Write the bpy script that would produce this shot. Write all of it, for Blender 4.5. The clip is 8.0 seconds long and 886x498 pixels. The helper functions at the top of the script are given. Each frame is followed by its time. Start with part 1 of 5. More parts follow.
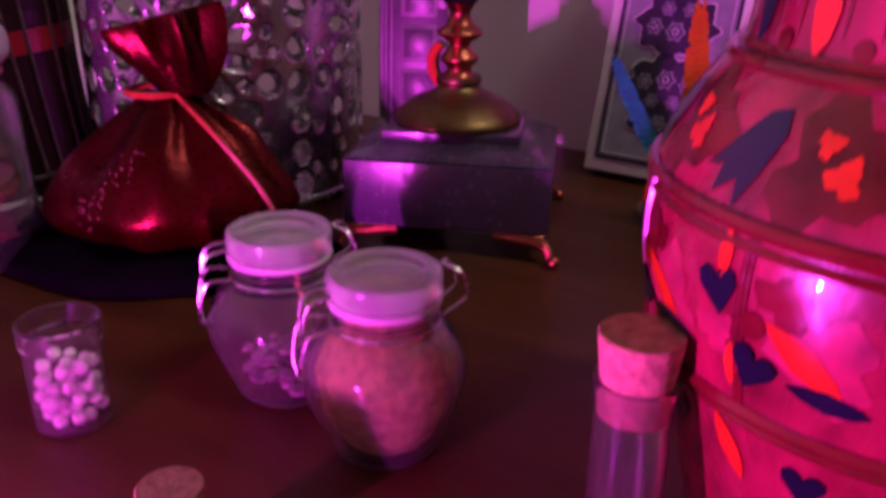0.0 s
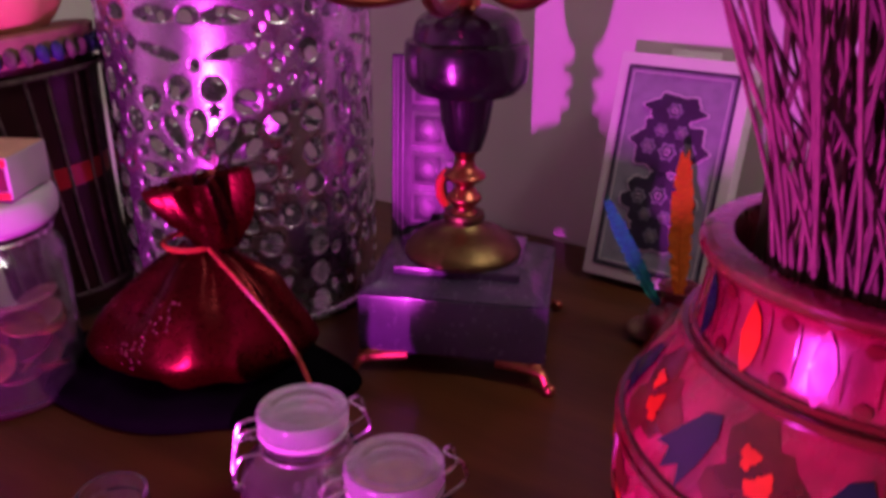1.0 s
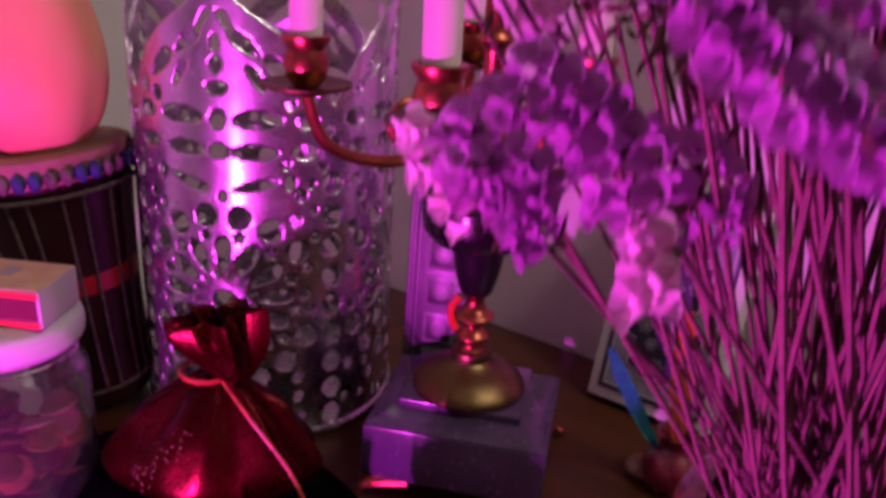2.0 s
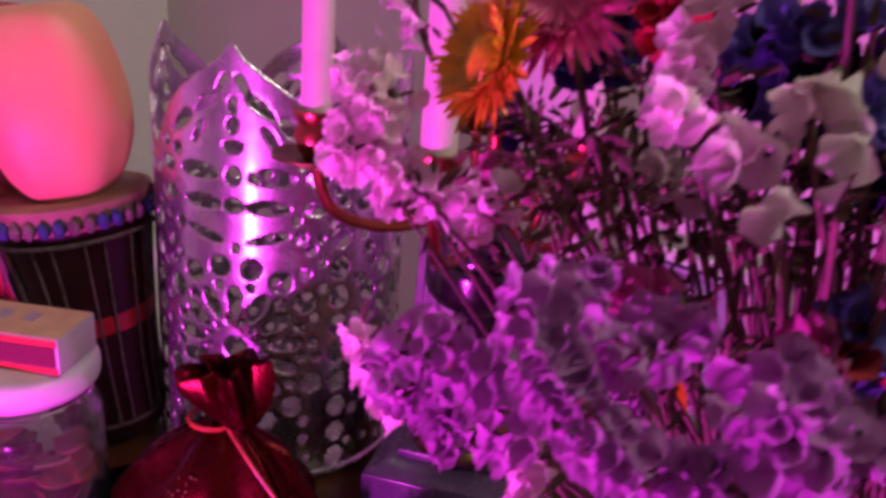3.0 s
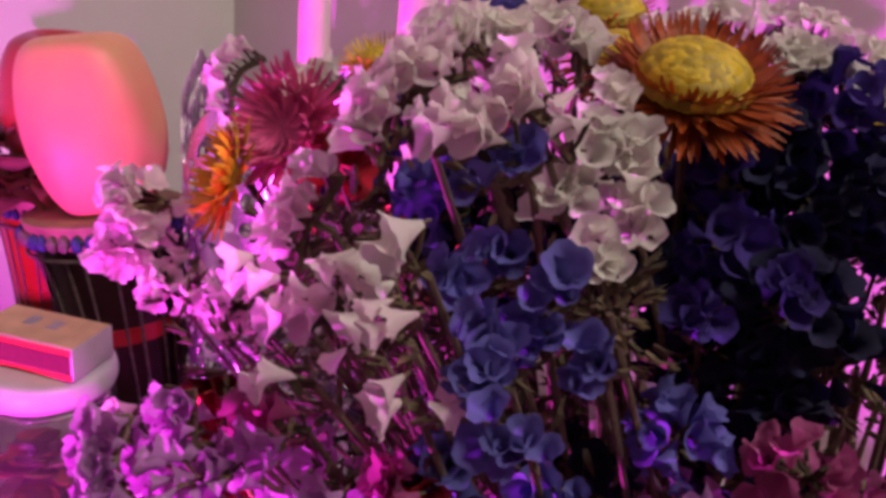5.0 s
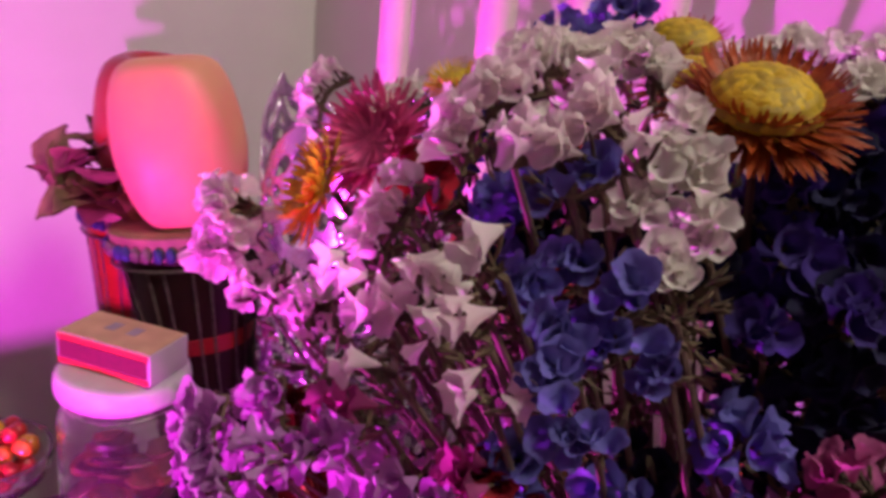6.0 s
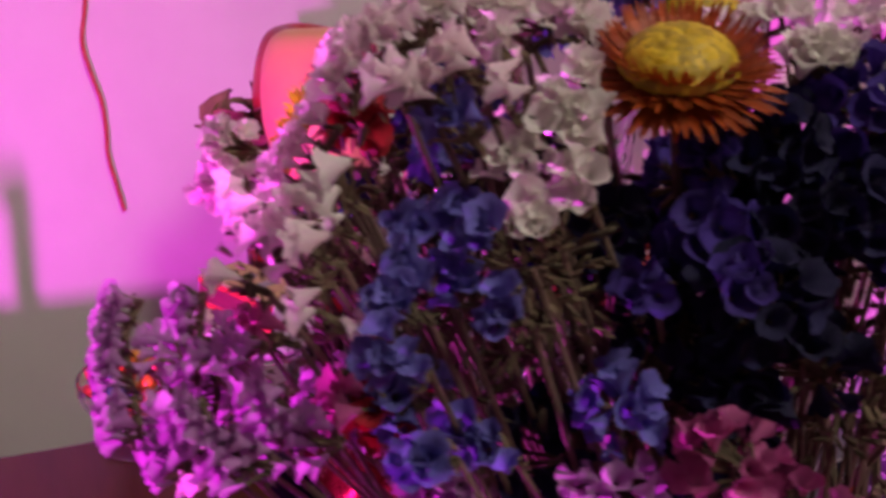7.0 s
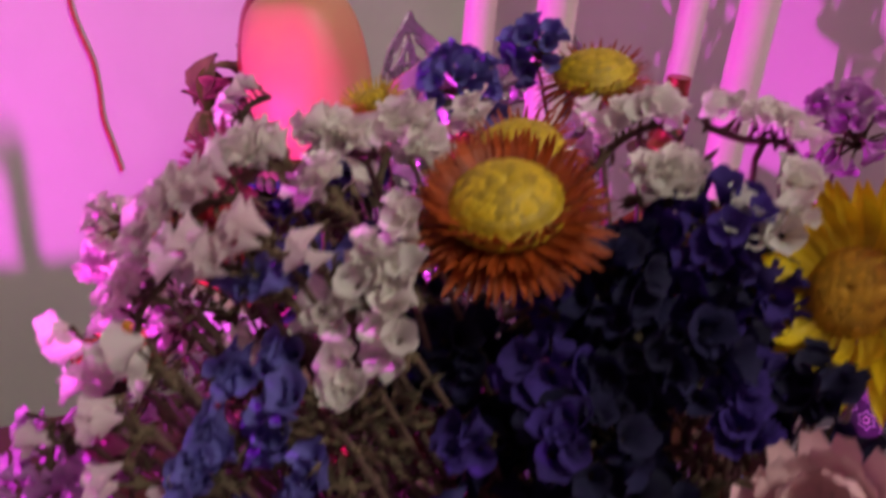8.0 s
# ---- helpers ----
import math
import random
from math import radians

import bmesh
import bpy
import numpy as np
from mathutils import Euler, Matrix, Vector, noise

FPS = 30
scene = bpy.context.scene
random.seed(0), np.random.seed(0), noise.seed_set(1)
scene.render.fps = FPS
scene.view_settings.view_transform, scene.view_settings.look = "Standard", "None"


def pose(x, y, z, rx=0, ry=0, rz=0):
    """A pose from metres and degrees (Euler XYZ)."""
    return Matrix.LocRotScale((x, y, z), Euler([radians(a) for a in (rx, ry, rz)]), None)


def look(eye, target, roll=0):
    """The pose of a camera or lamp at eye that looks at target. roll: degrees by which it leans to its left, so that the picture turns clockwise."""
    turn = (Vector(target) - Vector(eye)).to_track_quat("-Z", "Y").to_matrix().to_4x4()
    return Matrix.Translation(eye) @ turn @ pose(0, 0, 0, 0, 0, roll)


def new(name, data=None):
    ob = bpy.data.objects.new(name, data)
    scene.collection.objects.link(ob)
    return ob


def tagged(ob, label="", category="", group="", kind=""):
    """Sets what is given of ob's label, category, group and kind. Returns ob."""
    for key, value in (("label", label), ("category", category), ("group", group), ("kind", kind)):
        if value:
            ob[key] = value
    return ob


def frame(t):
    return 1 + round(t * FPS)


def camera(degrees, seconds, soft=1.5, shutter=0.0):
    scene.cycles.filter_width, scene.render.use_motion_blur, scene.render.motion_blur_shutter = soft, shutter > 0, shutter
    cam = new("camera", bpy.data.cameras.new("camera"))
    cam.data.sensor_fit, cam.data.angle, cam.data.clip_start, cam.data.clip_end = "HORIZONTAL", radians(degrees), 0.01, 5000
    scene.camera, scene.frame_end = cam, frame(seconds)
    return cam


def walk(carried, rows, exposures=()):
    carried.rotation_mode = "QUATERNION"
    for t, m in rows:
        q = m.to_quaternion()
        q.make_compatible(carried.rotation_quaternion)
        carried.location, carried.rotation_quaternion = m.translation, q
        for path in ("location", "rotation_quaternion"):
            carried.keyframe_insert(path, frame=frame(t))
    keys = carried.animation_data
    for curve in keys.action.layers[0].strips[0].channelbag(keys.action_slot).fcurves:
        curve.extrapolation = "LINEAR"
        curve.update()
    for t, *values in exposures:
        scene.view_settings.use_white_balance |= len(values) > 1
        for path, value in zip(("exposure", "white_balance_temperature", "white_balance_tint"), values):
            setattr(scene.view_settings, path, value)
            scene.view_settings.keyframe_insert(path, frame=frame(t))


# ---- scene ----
cam = camera(56.6, 8.0, soft=3.6, shutter=0.5)
PATH = [
    (0, (0.0104, 0.0255, 0.1452), (-0.0170, 0.4861, -0.0474), 0.84),
    (0.5, (0.0138, 0.0197, 0.1803), (-0.0169, 0.4803, -0.0118), 1.00),
    (1, (0.0139, 0.0164, 0.2141), (-0.0221, 0.4770, 0.0229), 0.45),
    (1.2, (0.0135, 0.0167, 0.2265), (-0.0230, 0.4764, 0.0335), 0.62),
    (2.3, (0.0196, 0.0279, 0.2863), (-0.0371, 0.4922, 0.1096), 4.35),
    (2.5, (0.0202, 0.0277, 0.2906), (-0.0383, 0.4923, 0.1153), 4.53),
    (3, (0.0276, 0.0211, 0.3023), (-0.0388, 0.4850, 0.1278), 4.80),
    (3.5, (0.0436, 0.0218, 0.3123), (-0.0320, 0.4839, 0.1369), 5.43),
    (4, (0.0593, 0.0322, 0.3168), (-0.0285, 0.4906, 0.1377), 5.69),
    (4.2, (0.0649, 0.0325, 0.3176), (-0.0275, 0.4904, 0.1393), 5.75),
    (5.3, (0.0728, 0.0235, 0.3220), (-0.0556, 0.4759, 0.1520), 5.32),
    (5.5, (0.0711, 0.0223, 0.3218), (-0.0610, 0.4746, 0.1545), 5.23),
    (6, (0.0734, 0.0201, 0.3211), (-0.0872, 0.4652, 0.1598), 5.94),
    (6.5, (0.0880, 0.0193, 0.3222), (-0.1328, 0.4351, 0.1539), 6.53),
    (7, (0.1040, 0.0290, 0.3213), (-0.1461, 0.4226, 0.1409), 6.50),
    (7.5, (0.1144, 0.0390, 0.3259), (-0.1420, 0.4219, 0.1318), 6.17),
    (8, (0.1133, 0.0494, 0.3441), (-0.1343, 0.4243, 0.1247), 5.49),
]
EXPOSURES = [(0.0, -0.65), (1.2, -0.55), (2.5, -0.5), (3.0, -0.38), (3.5, -0.28), (4.0, -0.06), (5.5, 0.05), (6.5, 0.02), (7.0, -0.18), (8.0, -0.28)]
walk(cam, [(t, look(eye, target, roll)) for t, eye, target, roll in PATH], exposures=EXPOSURES)

# ---- light: a magenta LED puck on the table, a dim white ceiling lamp, a little room light ----
LED = Vector((-0.180, 0.006, 0.030))
world = bpy.data.worlds.new("room_air")
world.use_nodes = True
world.node_tree.nodes["Background"].inputs[0].default_value = (1.0, 0.95, 0.9, 1)
world.node_tree.nodes["Background"].inputs[1].default_value = 0.02
scene.world = world


def lamp(name, kind, at, power, colour, size, aim=None):
    data = bpy.data.lights.new(name, kind)
    data.energy, data.color = power, colour
    if kind == "AREA":
        data.shape, data.size = "DISK", size
    else:
        data.shadow_soft_size = size
    ob = new(name, data)
    ob.matrix_world = look(at, aim) if aim else Matrix.Translation(at)
    return ob


BAR = Vector((-0.08, -0.10, 1.0)).normalized()
for k in range(5):
    lamp("led_light", "POINT", LED + BAR * (0.004 * (k - 2)), 3.0, (1.0, 0.055, 0.98), 0.0025)
lamp("ceiling_lamp_light", "AREA", (0.80, -0.05, 1.40), 11.0, (1.0, 0.95, 0.83), 0.34, (-0.1, 0.40, 0.1))


# ---- materials ----
def mat(name, colour, rough=0.5, metal=0.0, vary=0.15, scale=40.0, bump=0.1, bump_scale=300.0, colour2=None, coat=0.0,
        translucent=0.0, sheen=0.0, spec=0.5, aniso=0.0, stretch=(1, 1, 1), per_object=0.0):
    m = bpy.data.materials.new(name)
    m.use_nodes = True
    n, links = m.node_tree.nodes, m.node_tree.links
    b = n["Principled BSDF"]
    b.inputs["Roughness"].default_value, b.inputs["Metallic"].default_value = rough, metal
    b.inputs["Coat Weight"].default_value, b.inputs["Sheen Weight"].default_value = coat, sheen
    b.inputs["Specular IOR Level"].default_value, b.inputs["Anisotropic"].default_value = spec, aniso
    co, mp = n.new("ShaderNodeTexCoord"), n.new("ShaderNodeMapping")
    mp.inputs["Scale"].default_value = stretch
    links.new(co.outputs["Object"], mp.inputs["Vector"])
    big, fine = n.new("ShaderNodeTexNoise"), n.new("ShaderNodeTexNoise")
    big.inputs["Scale"].default_value, big.inputs["Detail"].default_value = scale, 5
    fine.inputs["Scale"].default_value, fine.inputs["Detail"].default_value = bump_scale, 3
    for t in (big, fine):
        links.new(mp.outputs[0], t.inputs["Vector"])
    ramp = n.new("ShaderNodeValToRGB")
    ramp.color_ramp.elements[0].position, ramp.color_ramp.elements[1].position = 0.32, 0.68
    second = colour2 or tuple(c * (1 - 2.2 * vary) for c in colour)
    ramp.color_ramp.elements[0].color = (*second, 1)
    ramp.color_ramp.elements[1].color = (*colour, 1)
    links.new(big.outputs[0], ramp.inputs[0])
    out = ramp.outputs[0]
    if per_object:
        info, hsv, rng = n.new("ShaderNodeObjectInfo"), n.new("ShaderNodeHueSaturation"), n.new("ShaderNodeMapRange")
        rng.inputs["To Min"].default_value, rng.inputs["To Max"].default_value = 1 - per_object, 1 + per_object
        links.new(info.outputs["Random"], rng.inputs["Value"])
        links.new(rng.outputs[0], hsv.inputs["Value"])
        links.new(out, hsv.inputs["Color"])
        out = hsv.outputs[0]
    links.new(out, b.inputs["Base Color"])
    bp = n.new("ShaderNodeBump")
    bp.inputs["Strength"].default_value, bp.inputs["Distance"].default_value = bump, 0.0006
    links.new(fine.outputs[0], bp.inputs["Height"])
    links.new(bp.outputs[0], b.inputs["Normal"])
    rr = n.new("ShaderNodeMapRange")
    rr.inputs["To Min"].default_value, rr.inputs["To Max"].default_value = max(rough - 0.08, 0.02), min(rough + 0.1, 1)
    links.new(fine.outputs[0], rr.inputs["Value"])
    links.new(rr.outputs[0], b.inputs["Roughness"])
    if aniso:
        tan = n.new("ShaderNodeTangent")
        tan.direction_type, tan.axis = "RADIAL", "Z"
        links.new(tan.outputs[0], b.inputs["Tangent"])
        b.inputs["Anisotropic Rotation"].default_value = 0.25
    if translucent:
        tr, mix = n.new("ShaderNodeBsdfTranslucent"), n.new("ShaderNodeMixShader")
        mix.inputs[0].default_value = translucent
        links.new(out, tr.inputs["Color"])
        links.new(b.outputs[0], mix.inputs[1])
        links.new(tr.outputs[0], mix.inputs[2])
        links.new(mix.outputs[0], n["Material Output"].inputs["Surface"])
    return m


def glass(name, tint=(1, 1, 1), rough=0.02):
    m = bpy.data.materials.new(name)
    m.use_nodes = True
    n, links = m.node_tree.nodes, m.node_tree.links
    b = n["Principled BSDF"]
    b.inputs["Base Color"].default_value = (*tint, 1)
    b.inputs["Transmission Weight"].default_value, b.inputs["IOR"].default_value = 1.0, 1.45
    smear, rng = n.new("ShaderNodeTexNoise"), n.new("ShaderNodeMapRange")
    smear.inputs["Scale"].default_value = 60
    rng.inputs["To Min"].default_value, rng.inputs["To Max"].default_value = rough, rough + 0.05
    links.new(smear.outputs[0], rng.inputs["Value"])
    links.new(rng.outputs[0], b.inputs["Roughness"])
    return m


def glow(name, colour, power):
    m = bpy.data.materials.new(name)
    m.use_nodes = True
    b = m.node_tree.nodes["Principled BSDF"]
    b.inputs["Base Color"].default_value = (*colour, 1)
    b.inputs["Emission Color"].default_value, b.inputs["Emission Strength"].default_value = (*colour, 1), power
    return m


WALL = mat("wall_paint", (0.76, 0.73, 0.68), 0.75, vary=0.04, scale=9, bump=0.25, bump_scale=260)
WOOD = mat("dark_stained_wood", (0.085, 0.028, 0.009), 0.36, vary=0.2, scale=22, bump=0.12, bump_scale=180, colour2=(0.050, 0.017, 0.006), coat=0.05, spec=0.22, stretch=(0.35, 2.2, 1))
FLOOR = mat("floor_boards", (0.16, 0.10, 0.06), 0.5, vary=0.2, scale=12, stretch=(0.2, 2, 1))
CEIL = mat("ceiling_paint", (0.7, 0.68, 0.65), 0.8, vary=0.03, scale=6)
SILVER = mat("brushed_silver_metal", (0.60, 0.59, 0.60), 0.25, 0.9, vary=0.15, scale=30, bump=0.10, bump_scale=120, aniso=0.2, coat=0.9)
SATIN = mat("red_satin", (0.095, 0.002, 0.004), 0.28, 0.85, vary=0.18, scale=25, bump=0.25, bump_scale=500, colour2=(0.045, 0.0008, 0.0018))
CORD = mat("red_gold_cord", (0.45, 0.06, 0.02), 0.5, vary=0.2, scale=200)
GLASSBEAD = mat("shiny_red_bead", (0.40, 0.12, 0.14), 0.2, 0.6, vary=0.1, scale=200)
BLACK = mat("black_velvet", (0.0025, 0.002, 0.003), 0.95, vary=0.2, scale=60, bump=0.3, bump_scale=500, spec=0.0)
MARBLE = mat("dark_lacquered_stone", (0.07, 0.045, 0.09), 0.24, vary=0.25, scale=30, bump=0.05, coat=0.3, colour2=(0.04, 0.026, 0.055))
EBONY = mat("black_lacquer", (0.012, 0.010, 0.012), 0.2, vary=0.2, coat=0.3)
BRASS = mat("aged_brass", (0.19, 0.13, 0.055), 0.42, 1.0, vary=0.2, scale=70, bump=0.2, colour2=(0.11, 0.06, 0.025))
COPPER = mat("reddish_copper_metal", (0.42, 0.12, 0.07), 0.34, 1.0, vary=0.2, scale=70, bump=0.2, colour2=(0.25, 0.06, 0.04))
WAX = mat("ivory_candle_wax", (0.78, 0.72, 0.62), 0.5, vary=0.04, scale=50, bump=0.08, translucent=0.15)
CLEAR = glass("clear_glass")
LIDGLASS = glass("frosted_lid_glass", (0.96, 0.96, 0.96), 0.12)
LIDGLASS.node_tree.nodes["Principled BSDF"].inputs["Transmission Weight"].default_value = 0.86
CLEAR.node_tree.nodes["Principled BSDF"].inputs["Transmission Weight"].default_value = 0.988
WIRE = mat("steel_wire", (0.72, 0.70, 0.68), 0.25, 1.0, vary=0.08, scale=200)
RUBBER = mat("white_rubber_seal", (0.42, 0.40, 0.38), 0.6, vary=0.05)
CORKM = mat("cork", (0.50, 0.31, 0.16), 0.85, vary=0.22, scale=420, bump=0.6, bump_scale=900)
PEARL = mat("pearl_bead", (0.82, 0.76, 0.72), 0.25, vary=0.06, scale=200, coat=0.4)
HERB = mat("dry_yellow_herb", (0.46, 0.40, 0.12), 0.9, vary=0.25, scale=300, bump=0.7, bump_scale=900, per_object=0.25)
DUSK = mat("dry_lilac_petals", (0.34, 0.20, 0.26), 0.9, vary=0.25, scale=300, bump=0.6, bump_scale=900, per_object=0.25)
CARDW = mat("white_card", (0.72, 0.70, 0.67), 0.55, vary=0.04, scale=60)
CARDG = mat("grey_card_print", (0.27, 0.28, 0.32), 0.5, vary=0.12, scale=120)
CARDB = mat("navy_card_print", (0.018, 0.018, 0.04), 0.5, vary=0.2, scale=120)
CARDL = mat("pale_card_print", (0.62, 0.60, 0.60), 0.5, vary=0.05, scale=120)
PRINT = mat("dark_photo_print", (0.05, 0.045, 0.055), 0.35, vary=0.2, scale=90)
PRINTL = mat("pale_photo_print", (0.20, 0.18, 0.20), 0.35, vary=0.2, scale=160)
REDPL = mat("red_plastic", (0.65, 0.03, 0.02), 0.35, vary=0.05)
FEO = mat("orange_feather", (0.80, 0.19, 0.01), 0.75, vary=0.15, scale=200, bump=0.4, bump_scale=900, translucent=0.25, stretch=(1, 1, 6))
FET = mat("teal_feather", (0.015, 0.34, 0.30), 0.75, vary=0.2, scale=200, bump=0.4, bump_scale=900, translucent=0.2, stretch=(1, 1, 6))
GLAZE = mat("pinkish_red_glaze", (0.27, 0.013, 0.042), 0.27, vary=0.32, scale=85, bump=0.25, bump_scale=150, coat=0.9, colour2=(0.08, 0.004, 0.011), stretch=(1, 1, 0.45))
GLAZEP = mat("pale_pink_glaze", (0.34, 0.022, 0.065), 0.34, vary=0.25, scale=140, bump=0.2, bump_scale=200, coat=0.6)
GLAZER = mat("deep_red_glaze", (0.13, 0.006, 0.012), 0.18, vary=0.2, scale=60, coat=0.6)
GLAZEO = mat("orange_glaze", (0.56, 0.050, 0.012), 0.18, vary=0.15, scale=80, coat=0.6)
GLAZEB = mat("dark_blue_glaze", (0.006, 0.008, 0.022), 0.16, vary=0.2, scale=80, coat=0.6)
GLAZEN = mat("brown_glaze", (0.11, 0.022, 0.012), 0.2, vary=0.3, scale=60, coat=0.5)
DRUMW = mat("dark_drum_wood", (0.030, 0.008, 0.005), 0.45, vary=0.2, scale=40, spec=0.25)
SKIN = mat("drum_skin", (0.30, 0.19, 0.11), 0.7, vary=0.2, scale=50, bump=0.3)
ROPE = mat("grey_rope", (0.16, 0.13, 0.11), 0.9, vary=0.25, scale=300, bump=0.7, bump_scale=900, spec=0.2)
DENIM = mat("blue_braid", (0.025, 0.05, 0.15), 0.8, vary=0.25, scale=250, bump=0.6, bump_scale=900)
REDBAND = mat("red_painted_band", (0.38, 0.015, 0.012), 0.35, vary=0.15, scale=60)
APPLE = mat("apple_skin", (0.62, 0.38, 0.17), 0.5, vary=0.1, scale=22, bump=0.10, bump_scale=300, colour2=(0.72, 0.26, 0.16), coat=0.0)
APPLER = mat("red_apple_skin", (0.50, 0.035, 0.03), 0.36, vary=0.25, scale=30, coat=0.15)
LEAFD = mat("dry_brown_leaf", (0.36, 0.25, 0.12), 0.8, vary=0.25, scale=80, bump=0.5, translucent=0.15, per_object=0.3)
MATCHT = mat("tan_matchbox_top", (0.50, 0.36, 0.20), 0.7, vary=0.1, scale=70)
MATCHR = mat("dark_red_striker", (0.13, 0.008, 0.03), 0.85, vary=0.15, scale=300, bump=0.5)
MATCHE = mat("red_box_edge", (0.45, 0.03, 0.02), 0.7, vary=0.1)
MATCHP = mat("pale_box_paper", (0.45, 0.41, 0.42), 0.7, vary=0.06)
LIDW = mat("white_lid_enamel", (0.52, 0.50, 0.50), 0.4, vary=0.06, scale=50)
SLICE = mat("dried_orange_slice", (0.26, 0.095, 0.03), 0.8, vary=0.25, scale=150, bump=0.5, bump_scale=600, per_object=0.3)
CANDY = mat("orange_sweet", (0.72, 0.16, 0.03), 0.3, vary=0.2, scale=120, per_object=0.35)
CANDYR = mat("red_sweet", (0.55, 0.03, 0.03), 0.3, vary=0.2, scale=120, per_object=0.35)
CANDYB = mat("blue_sweet", (0.03, 0.10, 0.30), 0.3, vary=0.2, scale=120)
CANDYY = mat("yellow_sweet", (0.75, 0.38, 0.03), 0.3, vary=0.2, scale=120)
STRING = mat("red_thread", (0.60, 0.10, 0.08), 0.8, vary=0.2, scale=300)
PLASTIC = mat("black_plastic", (0.02, 0.02, 0.02), 0.4)
# dried flowers
FW = mat("white_papery_calyx", (0.88, 0.84, 0.77), 0.8, vary=0.04, scale=300, bump=0.35, bump_scale=1400, translucent=0.45, per_object=0.12)
# white statice again, with the magenta lamp's pink mixed into its base colour
FP = mat("white_calyx_lit_pink", (0.88, 0.78, 0.77), 0.8, vary=0.05, scale=300, bump=0.35, bump_scale=1400, translucent=0.6, per_object=0.15)
FL = mat("lilac_calyx", (0.58, 0.28, 0.58), 0.8, vary=0.1, scale=300, bump=0.35, bump_scale=1400, translucent=0.45, per_object=0.2)
FB = mat("blue_calyx", (0.15, 0.135, 0.46), 0.8, vary=0.12, scale=300, bump=0.35, bump_scale=1400, translucent=0.3, per_object=0.25)
FV = mat("violet_calyx", (0.050, 0.022, 0.22), 0.8, vary=0.12, scale=300, bump=0.35, bump_scale=1400, translucent=0.3, per_object=0.3)
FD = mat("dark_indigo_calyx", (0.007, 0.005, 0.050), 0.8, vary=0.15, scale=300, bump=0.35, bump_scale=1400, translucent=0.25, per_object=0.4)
FM = mat("magenta_calyx", (0.55, 0.12, 0.32), 0.8, vary=0.12, scale=300, bump=0.35, bump_scale=1400, translucent=0.45, per_object=0.2)
FR = mat("crimson_petal", (0.34, 0.008, 0.018), 0.7, vary=0.15, scale=300, bump=0.3, bump_scale=1200, translucent=0.2, per_object=0.25)
BRACT = mat("dry_green_bract", (0.16, 0.115, 0.065), 0.85, vary=0.25, scale=250, bump=0.5, bump_scale=900, translucent=0.15, per_object=0.35)
STEM = mat("dry_stem", (0.15, 0.09, 0.065), 0.8, vary=0.25, scale=150, bump=0.6, bump_scale=700, colour2=(0.10, 0.06, 0.045), stretch=(3, 3, 0.5), per_object=0.35)
SYEL = mat("yellow_strawflower", (0.52, 0.36, 0.006), 0.55, vary=0.10, scale=260, bump=0.6, bump_scale=900, translucent=0.1, per_object=0.32)
SYB = mat("bright_yellow_bract", (0.84, 0.60, 0.012), 0.5, vary=0.12, scale=200, bump=0.4, bump_scale=900, translucent=0.25, per_object=0.2)
SORA = mat("rust_orange_bract", (0.36, 0.058, 0.003), 0.55, vary=0.2, scale=200, bump=0.3, bump_scale=900, translucent=0.15, per_object=0.3)
SPNK = mat("hot_pink_bract", (0.78, 0.11, 0.32), 0.45, vary=0.15, scale=200, bump=0.3, bump_scale=900, translucent=0.2, per_object=0.25)
SPAL = mat("pale_pink_bract", (0.80, 0.52, 0.54), 0.5, vary=0.12, scale=200, bump=0.3, bump_scale=900, translucent=0.2, per_object=0.15)
SOR2 = mat("bright_orange_bract", (0.84, 0.46, 0.03), 0.45, vary=0.15, scale=200, bump=0.3, bump_scale=900, translucent=0.15, per_object=0.2)


# ---- mesh helpers ----
def link(name, bm, material, parent=None, label="", smooth=True):
    me = bpy.data.meshes.new(name)
    bm.normal_update()
    bm.to_mesh(me)
    bm.free()
    for mt in material if isinstance(material, (list, tuple)) else [material]:
        me.materials.append(mt)
    if smooth:
        me.polygons.foreach_set("use_smooth", [True] * len(me.polygons))
        me.set_sharp_from_angle(angle=radians(38))
    ob = new(name, me)
    if parent is not None:
        ob.parent = parent
    if label:
        ob["label"] = label
    return ob


def part(name, bm, material, parent, label="", smooth=True):
    return link(name, bm, material, parent, label, smooth)


def thing(name, at, label, category, group="", rz=0.0):
    ob = new(name)
    ob.empty_display_size = 0.01
    ob.matrix_world = pose(*at, 0, 0, rz)
    return tagged(ob, label, category, group)


def lathe(profile, segs=48, wave=None, closed=True):
    """A turned body: rows of radius, height; wave(angle, z) scales the radius."""
    bm = bmesh.new()
    rings = []
    for r, z in profile:
        ring = []
        for k in range(segs):
            a = 2 * math.pi * k / segs
            rr = max(r, 1e-5) * (wave(a, z) if wave else 1)
            ring.append(bm.verts.new((rr * math.cos(a), rr * math.sin(a), z)))
        rings.append(ring)
    for lo, hi in zip(rings, rings[1:]):
        for k in range(segs):
            bm.faces.new((lo[k], lo[(k + 1) % segs], hi[(k + 1) % segs], hi[k]))
    if closed:
        bm.faces.new(rings[0][::-1])
        bm.faces.new(rings[-1])
    bmesh.ops.recalc_face_normals(bm, faces=bm.faces)
    return bm


